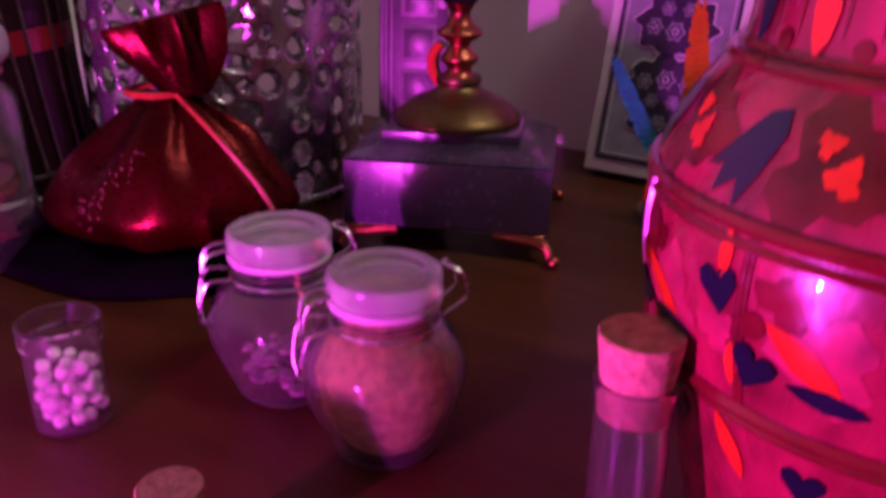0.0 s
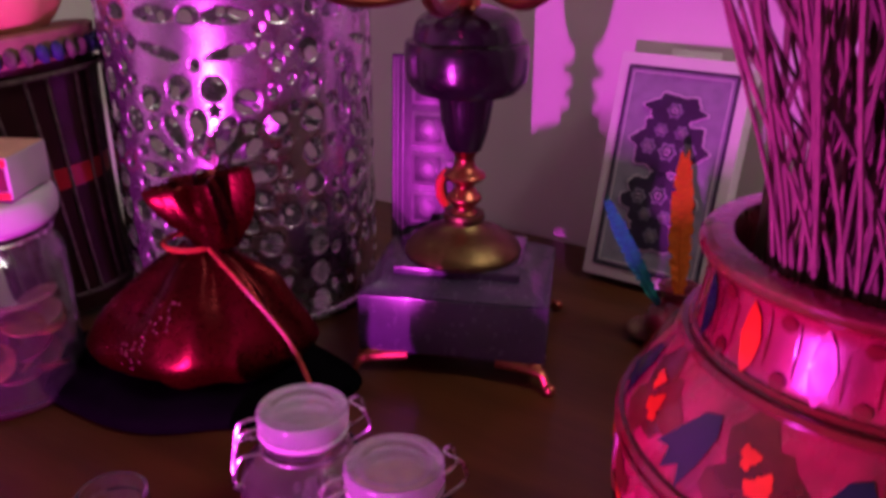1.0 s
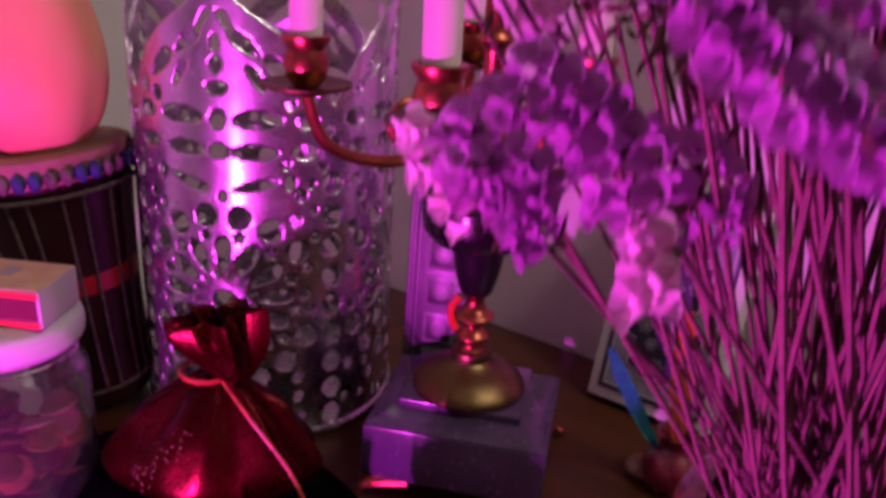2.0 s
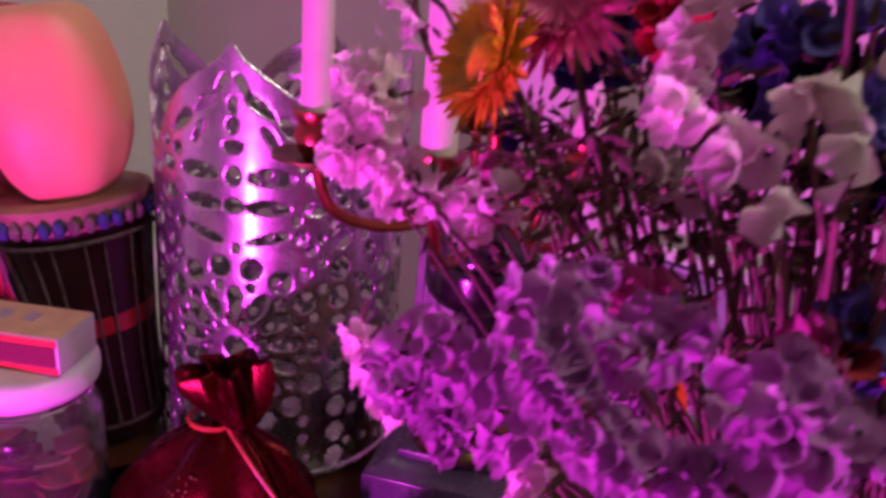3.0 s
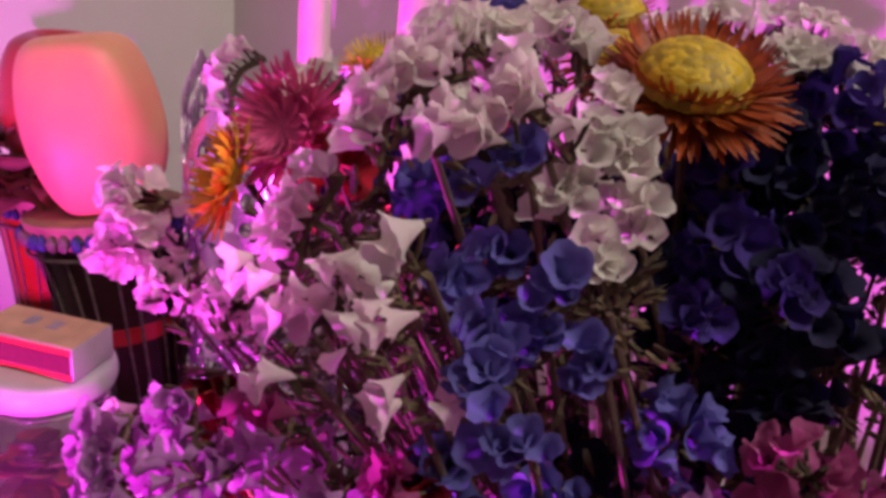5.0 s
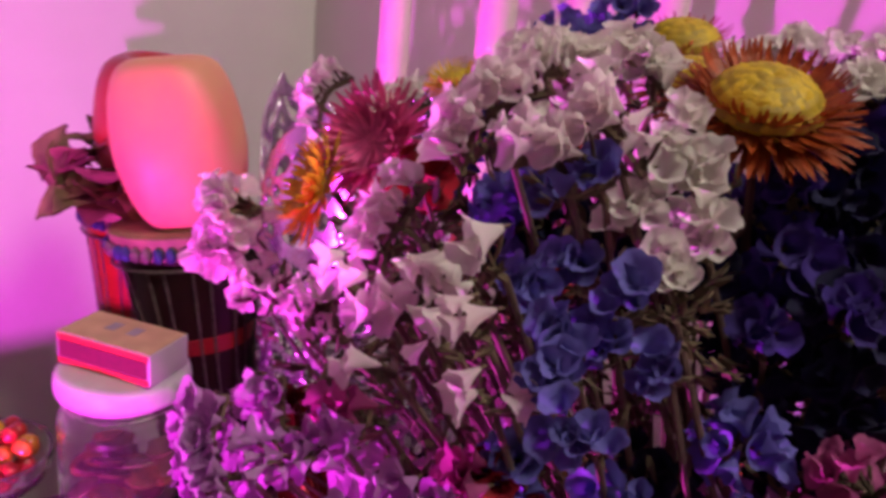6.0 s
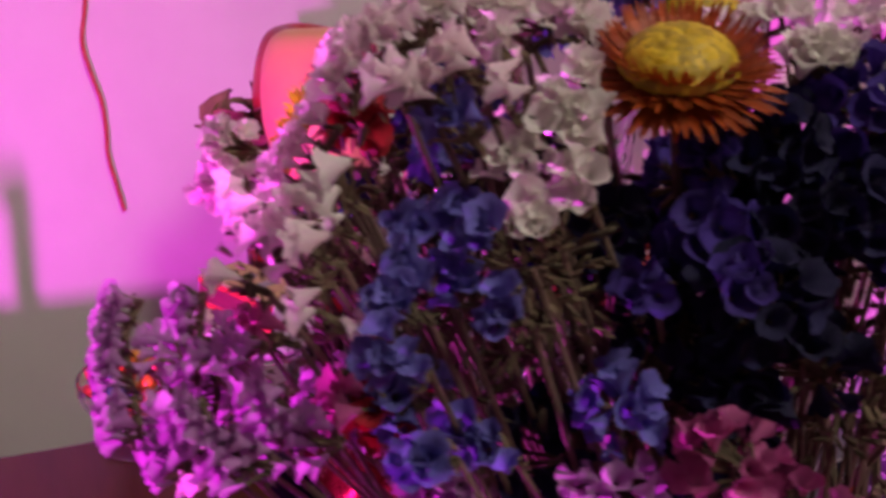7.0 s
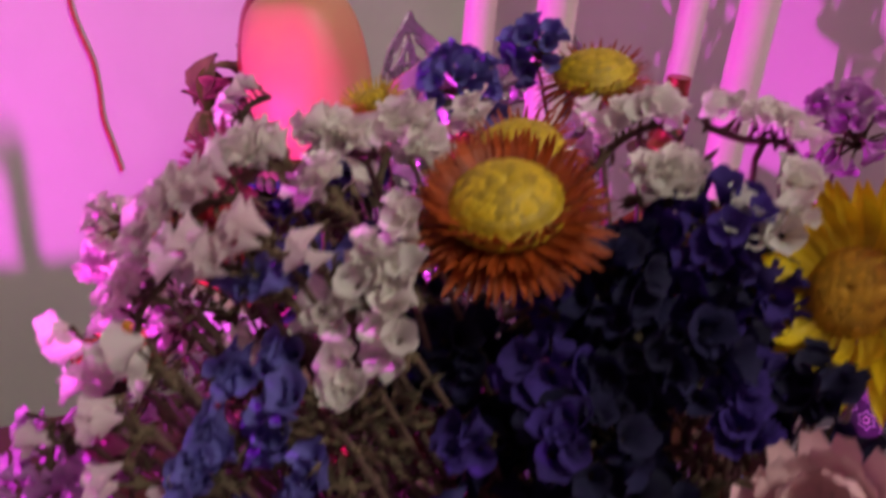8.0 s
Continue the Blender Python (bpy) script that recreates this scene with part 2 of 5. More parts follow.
def smooth_profile(points, steps=6):
    """Catmull-Rom through rows of radius, height."""
    p = [points[0], *points, points[-1]]
    out = []
    for i in range(1, len(p) - 2):
        for s in range(steps):
            t = s / steps
            out.append(tuple(0.5 * (2 * p[i][k] + (p[i + 1][k] - p[i - 1][k]) * t + (2 * p[i - 1][k] - 5 * p[i][k] + 4 * p[i + 1][k] - p[i + 2][k]) * t * t
                             + (3 * p[i][k] - p[i - 1][k] - 3 * p[i + 1][k] + p[i + 2][k]) * t ** 3) for k in range(len(p[0]))))
    out.append(tuple(points[-1]))
    return out


def tube(points, r0, r1=None, sides=8, bm=None, flat=1.0):
    """A tapered round bar along points."""
    bm = bm or bmesh.new()
    r1 = r0 if r1 is None else r1
    pts = [Vector(p) for p in points]
    rings, last = [], None
    for i, p in enumerate(pts):
        d = (pts[min(i + 1, len(pts) - 1)] - pts[max(i - 1, 0)]).normalized()
        side = d.cross(Vector((0, 0, 1)) if abs(d.z) < 0.95 else Vector((1, 0, 0))).normalized() if last is None else (last - d * last.dot(d)).normalized()
        last = side
        up = side.cross(d)
        r = r0 + (r1 - r0) * i / (len(pts) - 1)
        rings.append([bm.verts.new(p + side * (r * math.cos(2 * math.pi * k / sides)) + up * (r * flat * math.sin(2 * math.pi * k / sides))) for k in range(sides)])
    for lo, hi in zip(rings, rings[1:]):
        for k in range(sides):
            bm.faces.new((lo[k], lo[(k + 1) % sides], hi[(k + 1) % sides], hi[k]))
    bm.faces.new(rings[0][::-1])
    bm.faces.new(rings[-1])
    return bm


def curve(points, steps=6):
    return smooth_profile([tuple(p) for p in points], steps)


def box(sx, sy, sz, at=(0, 0, 0), bevel=0.0, bm=None, m=None):
    """A box of those sizes, its middle at the given place, with rounded edges."""
    own = bmesh.new()
    bmesh.ops.create_cube(own, size=1)
    for v in own.verts:
        v.co = Vector((v.co.x * sx, v.co.y * sy, v.co.z * sz))
    if bevel:
        bmesh.ops.bevel(own, geom=own.edges[:], offset=bevel, segments=2, affect="EDGES", profile=0.6)
    for v in own.verts:
        v.co = (m @ v.co if m else v.co) + Vector(at)
    if bm is None:
        return own
    me = bpy.data.meshes.new("joined")
    own.to_mesh(me)
    own.free()
    bm.from_mesh(me)
    bpy.data.meshes.remove(me)
    return bm


def ball(r, at=(0, 0, 0), sub=2, squash=(1, 1, 1), bm=None, rough=0.0):
    bm = bm or bmesh.new()
    made = bmesh.ops.create_icosphere(bm, subdivisions=sub, radius=r)["verts"]
    for v in made:
        k = 1 + rough * noise.noise(v.co * (1.7 / r) + Vector(at) * 90)
        v.co = Vector((v.co.x * squash[0], v.co.y * squash[1], v.co.z * squash[2])) * k + Vector(at)
    return bm


def torus(major, minor, z=0.0, segs=40, sides=8):
    bm = bmesh.new()
    rings = []
    for k in range(segs):
        a = 2 * math.pi * k / segs
        rings.append([bm.verts.new(((major + minor * math.cos(b)) * math.cos(a), (major + minor * math.cos(b)) * math.sin(a), z + minor * math.sin(b)))
                      for b in (2 * math.pi * j / sides for j in range(sides))])
    for k in range(segs):
        lo, hi = rings[k], rings[(k + 1) % segs]
        for j in range(sides):
            bm.faces.new((lo[j], hi[j], hi[(j + 1) % sides], lo[(j + 1) % sides]))
    return bm


# ---- the room: two walls meet behind the altar table ----
ANG = -28.0
U = Vector((math.cos(radians(ANG)), math.sin(radians(ANG)), 0))
V = Vector((U.y, -U.x, 0))
CORNER = Vector((-0.37, 0.79, 0))


def room_point(u, v, z):
    """u along the back wall to the right, v out of the back wall into the room."""
    return CORNER + U * u + V * v + Vector((0, 0, z))


def slab(name, label, u0, u1, v0, v1, z0, z1, material):
    ob = link(name, box(u1 - u0, v1 - v0, z1 - z0), material, smooth=False)
    c = room_point((u0 + u1) / 2, (v0 + v1) / 2, (z0 + z1) / 2)
    ob.matrix_world = Matrix.Translation(c) @ Matrix((U.to_tuple(), (-V).to_tuple(), (0, 0, 1))).transposed().to_4x4()
    return tagged(ob, label, "wall", kind="structure")


slab("wall_back", "plain off-white painted wall behind the altar table", -0.1, 2.6, -0.1, 0.0, -0.76, 1.6, WALL)
slab("wall_left", "plain off-white painted wall beside the altar table", -0.1, 0.0, 0.0, 2.4, -0.76, 1.6, WALL)
slab("wall_right", "plain off-white painted wall", 2.6, 2.7, -0.1, 2.4, -0.76, 1.6, WALL)
slab("wall_front", "plain off-white painted wall", -0.1, 2.7, 2.4, 2.5, -0.76, 1.6, WALL)
tagged(slab("floor", "dark wooden floor boards", -0.1, 2.7, -0.1, 2.5, -0.86, -0.76, FLOOR), category="floor")
tagged(slab("ceiling", "plain white ceiling", -0.1, 2.7, -0.1, 2.5, 1.6, 1.7, CEIL), category="ceiling")


def altar_table():
    t = new("table")
    tagged(t, "dark reddish-brown stained wooden table with polished top", "table")
    u0, u1, v0, v1 = 0.300, 1.55, 0.006, 0.86
    m = Matrix.Translation(room_point((u0 + u1) / 2, (v0 + v1) / 2, 0)) @ pose(0, 0, 0, 0, 0, ANG)
    t.matrix_world = m
    w, d = u1 - u0, v1 - v0
    part("tabletop", box(w, d, 0.028, (0, 0, -0.014), 0.004), WOOD, t)
    for sx in (-1, 1):
        for sy in (-1, 1):
            part("leg", box(0.05, 0.05, 0.73, (sx * (w / 2 - 0.06), sy * (d / 2 - 0.06), -0.395), 0.004), WOOD, t)
    for sy in (-1, 1):
        part("apron", box(w - 0.17, 0.02, 0.08, (0, sy * (d / 2 - 0.06), -0.07), 0.002), WOOD, t)


altar_table()


def ceiling_light():
    t = thing("ceiling_light", (0.80, -0.05, 1.6), "round white ceiling lamp with frosted diffuser", "lamp")
    part("base", lathe([(0.19, -0.03), (0.19, -0.001)]), LIDW, t)
    part("diffuser", lathe(smooth_profile([(0.0, -0.09), (0.10, -0.085), (0.165, -0.06), (0.175, -0.03)])), glow("lamp_diffuser", (1, 0.94, 0.86), 0.8), t)


ceiling_light()


def led_bar():
    t = thing("led_lamp", (LED.x, LED.y, 0), "small black standing lamp with a row of glowing magenta diodes", "lamp")
    back = Vector((-0.002, -0.008, LED.z))
    part("foot", lathe(smooth_profile([(0.016, 0.0), (0.017, 0.002), (0.012, 0.005), (0.004, 0.007), (0.001, 0.0072)], 4), 32), PLASTIC, t)
    part("housing", box(0.010, 0.006, 0.034, back + Vector((0, -0.001, -0.004)), 0.001), PLASTIC, t)
    for k in range(5):
        part("diode", ball(0.0011, back + Vector((0, 0.0028, 0)) + BAR * (0.004 * (k - 2)), 1), glow("magenta_diode", (1, 0.1, 0.9), 6), t)


led_bar()


# ---- the altar things ----
def clip_jar(at, rz, fill, label):
    t = thing("clip_top_jar", at, label, "jar", "small clip-top jars", rz)
    t.scale = (1.07, 1.07, 1.10)
    def square(a, z):
        k = max(0.0, 1 - abs(z - 0.015) / 0.02)
        return 1 + 0.11 * k * (abs(math.cos(2 * a)) - 0.5)
    outer = smooth_profile([(0.011, 0.0), (0.0142, 0.0006), (0.0172, 0.008), (0.0206, 0.018), (0.0212, 0.025), (0.0180, 0.0325), (0.0138, 0.0355), (0.0134, 0.0385), (0.0142, 0.0395), (0.0142, 0.0415)], 5)
    inner = [(max(r - 0.0014, 0.001), max(z, 0.002)) for r, z in reversed(outer)]
    part("body", lathe(outer + inner, 48, square, closed=False), CLEAR, t, "clear glass body")
    part("seal", torus(0.0139, 0.0010, 0.0424, 40, 6), RUBBER, t)
    lid = part("lid", lathe(smooth_profile([(0.0132, 0.0432), (0.0146, 0.0438), (0.0149, 0.0482), (0.0140, 0.0500), (0.0104, 0.0498), (0.0088, 0.0487), (0.0, 0.0485)], 4), 48), LIDGLASS, t, "frosted glass lid")
    part("lid_ring", torus(0.0113, 0.0006, 0.0498, 40, 6), LIDGLASS, lid)
    part("neck_wire", torus(0.0143, 0.0006, 0.0370, 40, 6), WIRE, t)
    part("bail", tube(curve([(-0.0146, 0.004, 0.037), (-0.021, 0.004, 0.041), (-0.0195, 0.004, 0.0475), (-0.0155, 0, 0.0495), (-0.0195, -0.004, 0.0475), (-0.021, -0.004, 0.041), (-0.0146, -0.004, 0.037)]), 0.00055, sides=6), WIRE, t)
    part("clasp", tube(curve([(0.0146, 0.0045, 0.0375), (0.021, 0.005, 0.037), (0.0235, 0.004, 0.028), (0.0225, 0.0, 0.0225), (0.0235, -0.004, 0.028), (0.021, -0.005, 0.037), (0.0146, -0.0045, 0.0375)]), 0.0006, sides=6), WIRE, t)
    part("clasp_spring", tube(curve([(0.0146, 0.003, 0.046), (0.0205, 0.003, 0.044), (0.022, 0.0015, 0.036), (0.022, -0.0015, 0.036), (0.0205, -0.003, 0.044), (0.0146, -0.003, 0.046)]), 0.0006, sides=6), WIRE, t)
    if fill == "herb":
        rnd = random.Random(4)
        bm = lathe(smooth_profile([(0.010, 0.0022), (0.0150, 0.008), (0.0186, 0.018), (0.0188, 0.025), (0.0148, 0.032), (0.0115, 0.035), (0.0112, 0.040)], 3), 30,
                   lambda a, z: 0.97 + 0.05 * noise.noise(Vector((math.cos(a) * 3, math.sin(a) * 3, z * 300))))
        part("herbs", bm, HERB, t, "dry yellow-brown herbs")
    else:
        bm = bmesh.new()
        rnd = random.Random(9)
        for k in range(60):
            a, r = rnd.uniform(0, 6.3), 0.012 * rnd.random() ** 0.5
            ball(rnd.uniform(0.0016, 0.003), (r * math.cos(a), r * math.sin(a), 0.004 + 0.010 * rnd.random()), 1, (1, 1, 0.5), bm, 0.3)
        part("petals", bm, DUSK, t, "few dry lilac petals")
    return t


clip_jar((-0.0530, 0.2535, 0), 200, "petals", "small clear glass clip-top jar with a few dry petals")
clip_jar((-0.0172, 0.2260, 0), 205, "herb", "small glass clip-top jar full of yellow dried herbs")


def bead_vial():
    t = thing("bead_vial", (-0.1125, 0.2285, 0), "small clear open vial half full of white pearl beads", "vial")
    o = [(0.0095, 0.0), (0.0108, 0.0006), (0.0111, 0.002), (0.0111, 0.027), (0.0118, 0.0278), (0.0118, 0.0335), (0.0112, 0.034)]
    i = [(0.0104, 0.0338), (0.0103, 0.027), (0.0102, 0.002), (0.001, 0.0014)]
    part("tube", lathe(o + i, 40, closed=False), CLEAR, t)
    rnd, put = random.Random(3), []
    for _ in range(4000):
        a, r = rnd.uniform(0, 6.3), 0.0078 * rnd.random() ** 0.5
        p = Vector((r * math.cos(a), r * math.sin(a), 0.0038 + 0.017 * rnd.random()))
        if all((p - q).length > 0.0042 for q in put):
            put.append(p)
    bead = ball(0.0023, sub=2)
    first = part("bead", bead, PEARL, t)
    first.location = put[0]
    for p in put[1:40]:
        ob = new("bead", first.data)
        ob.parent, ob.location = t, p


bead_vial()


def cork_bottle(at, r, height, cork_h, label):
    t = thing("cork_bottle", at, label, "bottle", "corked glass bottles")
    o = [(r * 0.85, 0.0), (r, 0.001), (r, height - 0.004), (r * 1.07, height - 0.003), (r * 1.07, height)]
    i = [(r * 0.93, height), (r * 0.9, height - 0.004), (r * 0.9, 0.003), (0.001, 0.002)]
    part("glass_tube", lathe(o + i, 40, closed=False), CLEAR, t)
    part("cork", lathe([(r * 0.78, height - cork_h * 0.45), (r * 0.80, height - cork_h * 0.44), (r * 1.06, height + cork_h * 0.53), (r * 1.03, height + cork_h * 0.55)], 36), CORKM, t, "pale cork stopper")
    return t


cork_bottle((0.0425, 0.1765, 0), 0.0085, 0.0545, 0.0195, "slim clear glass bottle with cork stopper beside the vase")
cork_bottle((-0.0575, 0.1680, 0), 0.0070, 0.0190, 0.014, "tiny clear glass bottle with cork stopper")


def satin_pouch():
    at = Vector((-0.1265, 0.352, 0.0135))
    t = thing("satin_pouch", at, "red satin drawstring pouch tied at the neck, on a black pouch", "pouch", rz=-6)
    rnd = random.Random(2)
    def fold(a, z):
        k = min(1, max(0, z / 0.06))
        return 1 + (0.07 + 0.13 * k) * math.sin(7 * a + 1.4 * math.sin(2 * a)) * (0.40 + k) * 0.6 + 0.06 * math.sin(2 * a) + 0.03 * math.sin(13 * a) * k
    prof = smooth_profile([(0.020, 0.0), (0.046, 0.001), (0.0595, 0.012), (0.0560, 0.022), (0.043, 0.036), (0.028, 0.048), (0.0150, 0.057), (0.0105, 0.0605)], 5)
    bm = lathe(prof, 72, fold)
    for v in bm.verts:
        v.co.y *= 0.60
        v.co.x *= 0.86
        v.co.x += 0.10 * v.co.z
        v.co += Vector((0.0026, 0.0026, 0.0016)) * noise.noise(v.co * 55)
    front = [v.co.copy() for v in bm.verts if v.co.y < -0.004]
    part("bag", bm, SATIN, t)
    beads = bmesh.new()
    for k in range(46):
        x, z = -0.022 + 0.026 * k / 45 + rnd.gauss(0, 0.002), 0.014 + 0.028 * k / 45 + rnd.gauss(0, 0.0025)
        p = min(front, key=lambda c: (c.x - x) ** 2 + (c.z - z) ** 2)
        ball(0.00055, p + Vector((rnd.uniform(-0.001, 0.001), -0.0003, rnd.uniform(-0.001, 0.001))), 1, bm=beads)
    tagged(part("embroidery", beads, GLASSBEAD, t, "tiny shiny bead embroidery"), kind="stuff")
    def ruffle(a, z):
        k = max(0, (z - 0.060) / 0.03)
        return 1 + 0.34 * k * math.sin(6 * a + 0.8) + 0.16 * k * math.sin(11 * a)
    bm = lathe(smooth_profile([(0.0105, 0.0605), (0.0140, 0.066), (0.0195, 0.076), (0.0210, 0.086), (0.0180, 0.089), (0.0060, 0.070), (0.001, 0.066)], 5), 60, ruffle, closed=False)
    for v in bm.verts:
        v.co.y *= 0.7
        v.co.z += 0.012 * max(0, v.co.z - 0.07) / 0.02 * (v.co.x / 0.02) * 0.4
        v.co.x += 0.006 - 0.35 * max(0, v.co.z - 0.062)
    part("ruffled_mouth", bm, SATIN, t)
    part("drawstring", torus(0.0120, 0.0014, 0.0608, 30, 6), CORD, t, "red and gold drawstring")
    t.children[-1].location.x = 0.006
    part("cord_end", tube(curve([(0.012, -0.008, 0.061), (0.030, -0.016, 0.048), (0.048, -0.018, 0.028), (0.058, -0.020, 0.010), (0.068, -0.026, -0.012)]), 0.0011, sides=6), CORD, t, "red and gold cord")


satin_pouch()


def black_pouch():
    t = thing("black_pouch", (-0.134, 0.356, 0), "flat black velvet pouch lying on the table", "pouch", rz=-8)
    bm = lathe(smooth_profile([(0.046, 0.0), (0.075, 0.0004), (0.076, 0.006), (0.066, 0.0105), (0.050, 0.0135), (0.0, 0.0142)], 4), 64,
               lambda a, z: 1 + 0.05 * math.sin(3 * a + 1) + 0.03 * math.sin(7 * a))
    for v in bm.verts:
        v.co.y *= 0.62
        v.co.z *= 1 + 0.2 * noise.noise(v.co * 45)
    part("velvet_bag", bm, BLACK, t)


black_pouch()


def lantern_top(d):
    """The upper edge, by the angle from the middle of an arch: a pointed ogee between shoulders."""
    q = abs((d + math.pi / 4) % (math.pi / 2) - math.pi / 4) / (math.pi / 4)
    rows = ((0.0, 0.2500), (0.10, 0.2425), (0.28, 0.2345), (0.5, 0.2265), (0.72, 0.2150), (0.88, 0.2000), (1.0, 0.1900))
    for (q0, z0), (q1, z1) in zip(rows, rows[1:]):
        if q <= q1:
            return z0 + (z1 - z0) * (q - q0) / (q1 - q0)
    return 0.19


def cut_lantern():
    """A silver metal cylinder with punched flowers: a sheet cut by rings of holes, bent round."""
    R, c = 0.0735, (-0.137, 0.475, 0)
    t = thing("lantern", c, "silver metal candle lantern with cut-out flower pattern and pointed rim", "lantern")
    holes = []   # angle, height, half width, half height, kind

    def add(a, z, w, h, kind):
        holes.append((a, z, w, h, kind))

    front = -math.pi / 2
    for lobe in range(4):
        base = front + lobe * math.pi / 2
        c = 0.0860
        for k in range(13):
            b = 2 * math.pi * k / 13 + math.pi / 2
            add(base + 0.0270 / R * math.cos(b), c + 0.0270 * math.sin(b), 0.0062, 0.0098, "drop%f" % b)
        for k in range(13):
            b = 2 * math.pi * (k + 0.5) / 13 + math.pi / 2
            add(base + 0.0155 / R * math.cos(b), c + 0.0155 * math.sin(b), 0.0016, 0.0030, "drop%f" % b)
            if abs(0.037 * math.cos(b)) < 0.040:
                add(base + 0.0372 / R * math.cos(b), c + 0.0372 * math.sin(b), 0.0036, 0.0036, "star")
        add(base, c, 0.0062, 0.0062, "hex")
        for k in range(17):
            b = 2 * math.pi * k / 17 + math.pi / 2 + 0.18
            if abs(0.0475 * math.cos(b)) < 0.043:
                add(base + 0.0475 / R * math.cos(b), c + 0.0475 * math.sin(b), 0.0060, 0.0062, "hex")
        for k in range(9):
            add(base + math.pi / 4, 0.012 + 0.0172 * k, 0.0056, 0.0066, "hex")
        for dx in (-1, 1):
            add(base + dx * 0.24, 0.150, 0.0040, 0.0120, "drop%f" % (0.25 * dx))
            add(base + dx * 0.24, 0.167, 0.0115, 0.0038, "hex")
            add(base + dx * 0.27, 0.183, 0.0125, 0.0045, "hex")
            add(base + dx * 0.58, 0.167, 0.0068, 0.0038, "hex")
            add(base + dx * 0.60, 0.183, 0.0066, 0.0042, "hex")
            add(base + dx * 0.42, 0.207, 0.0055, 0.0100, "drop%f" % (0.8 * dx + 1.57))
            add(base + dx * 0.27, 0.203, 0.0035, 0.0080, "drop%f" % (0.6 * dx + 1.57))
            add(base + dx * 0.20, 0.219, 0.0048, 0.0095, "drop%f" % (0.9 * dx + 1.57))
            add(base + dx * 0.08, 0.229, 0.0030, 0.0070, "drop%f" % (0.6 * dx + 1.57))
        add(base, 0.167, 0.0056, 0.0038, "hex")
        add(base, 0.183, 0.0040, 0.0050, "hex")
        add(base, 0.198, 0.0055, 0.0034, "hex")
        add(base, 0.209, 0.0032, 0.0040, "hex")
        add(base, 0.219, 0.0024, 0.0046, "hex")
    rnd = random.Random(6)
    for _ in range(2500):
        a, z, r = rnd.uniform(0, 2 * math.pi), rnd.uniform(0.012, 0.205), rnd.uniform(0.0024, 0.0036)
        if z + r + 0.004 < lantern_top(a - front) and all(math.hypot(((a - q[0] + math.pi) % (2 * math.pi) - math.pi) * R, z - q[1]) > r + 0.0016 + max(q[2], q[3]) for q in holes):
            add(a, z, r, r * 1.1, "hex")
    # solid is decided cell by cell on a fine sheet, then thickened
    na, nz, zmax = 420, 232, 0.258
    buckets = {}
    for a, z, w, h, kind in holes:
        a %= 2 * math.pi
        reach = int(max(w, h) / R / (2 * math.pi) * na) + 2
        ka = int(a / (2 * math.pi) * na)
        for d in range(-reach, reach + 1):
            buckets.setdefault((ka + d) % na, []).append((a, z, w, h, kind))

    def solid(a, z, ka):
        if z > lantern_top(a - front):
            return False
        for ha, hz, w, h, kind in buckets.get(ka, ()):
            dx = ((a - ha + math.pi) % (2 * math.pi) - math.pi) * R
            dz = z - hz
            if kind.startswith("drop"):
                b = float(kind[4:])
                along, across = dx * math.cos(b) + dz * math.sin(b), -dx * math.sin(b) + dz * math.cos(b)
                if (along / h) ** 2 + (across / (w * (0.62 + 0.25 * along / h))) ** 2 < 1:
                    return False
            elif kind == "star":
                if math.hypot(dx, dz) < w * (0.72 + 0.38 * math.cos(5 * math.atan2(dx, dz))):
                    return False
            elif max(abs(dx) / w, abs(dz) / h, (abs(dx) / w + abs(dz) / h) * 0.72) < 1:
                return False
        return True

    bm = bmesh.new()
    verts = {}

    def vert(i, j):
        key = (i % na, j)
        if key not in verts:
            a = 2 * math.pi * key[0] / na
            verts[key] = bm.verts.new((R * math.cos(a), R * math.sin(a), zmax * j / nz))
        return verts[key]

    for i in range(na):
        for j in range(nz):
            if solid(2 * math.pi * (i + 0.5) / na, zmax * (j + 0.5) / nz, i):
                bm.faces.new((vert(i, j), vert(i + 1, j), vert(i + 1, j + 1), vert(i, j + 1)))
    # round the stair-stepped outlines
    edge = [v for v in bm.verts if v.is_boundary]
    for _ in range(4):
        moved = {}
        for v in edge:
            near = [e.other_vert(v) for e in v.link_edges if e.is_boundary]
            if len(near) == 2 and 0.002 < v.co.z:
                moved[v] = v.co * 0.5 + (near[0].co + near[1].co) * 0.25
        for v, p in moved.items():
            q = Vector((p.x, p.y, 0)).normalized() * R
            v.co = Vector((q.x, q.y, p.z))
    ob = part("cut_shell", bm, SILVER, t, "silver metal with cut-out flowers")
    mod = ob.modifiers.new("thickness", "SOLIDIFY")
    mod.thickness, mod.offset = 0.0011, -1
    part("base_ring", torus(R, 0.0022, 0.003, 72, 8), SILVER, t)
    part("floor_plate", lathe([(R - 0.002, 0.001), (R - 0.002, 0.0025)], 60), SILVER, t)


cut_lantern()


# ---- candelabrum ----
CX, CY = -0.006, 0.405


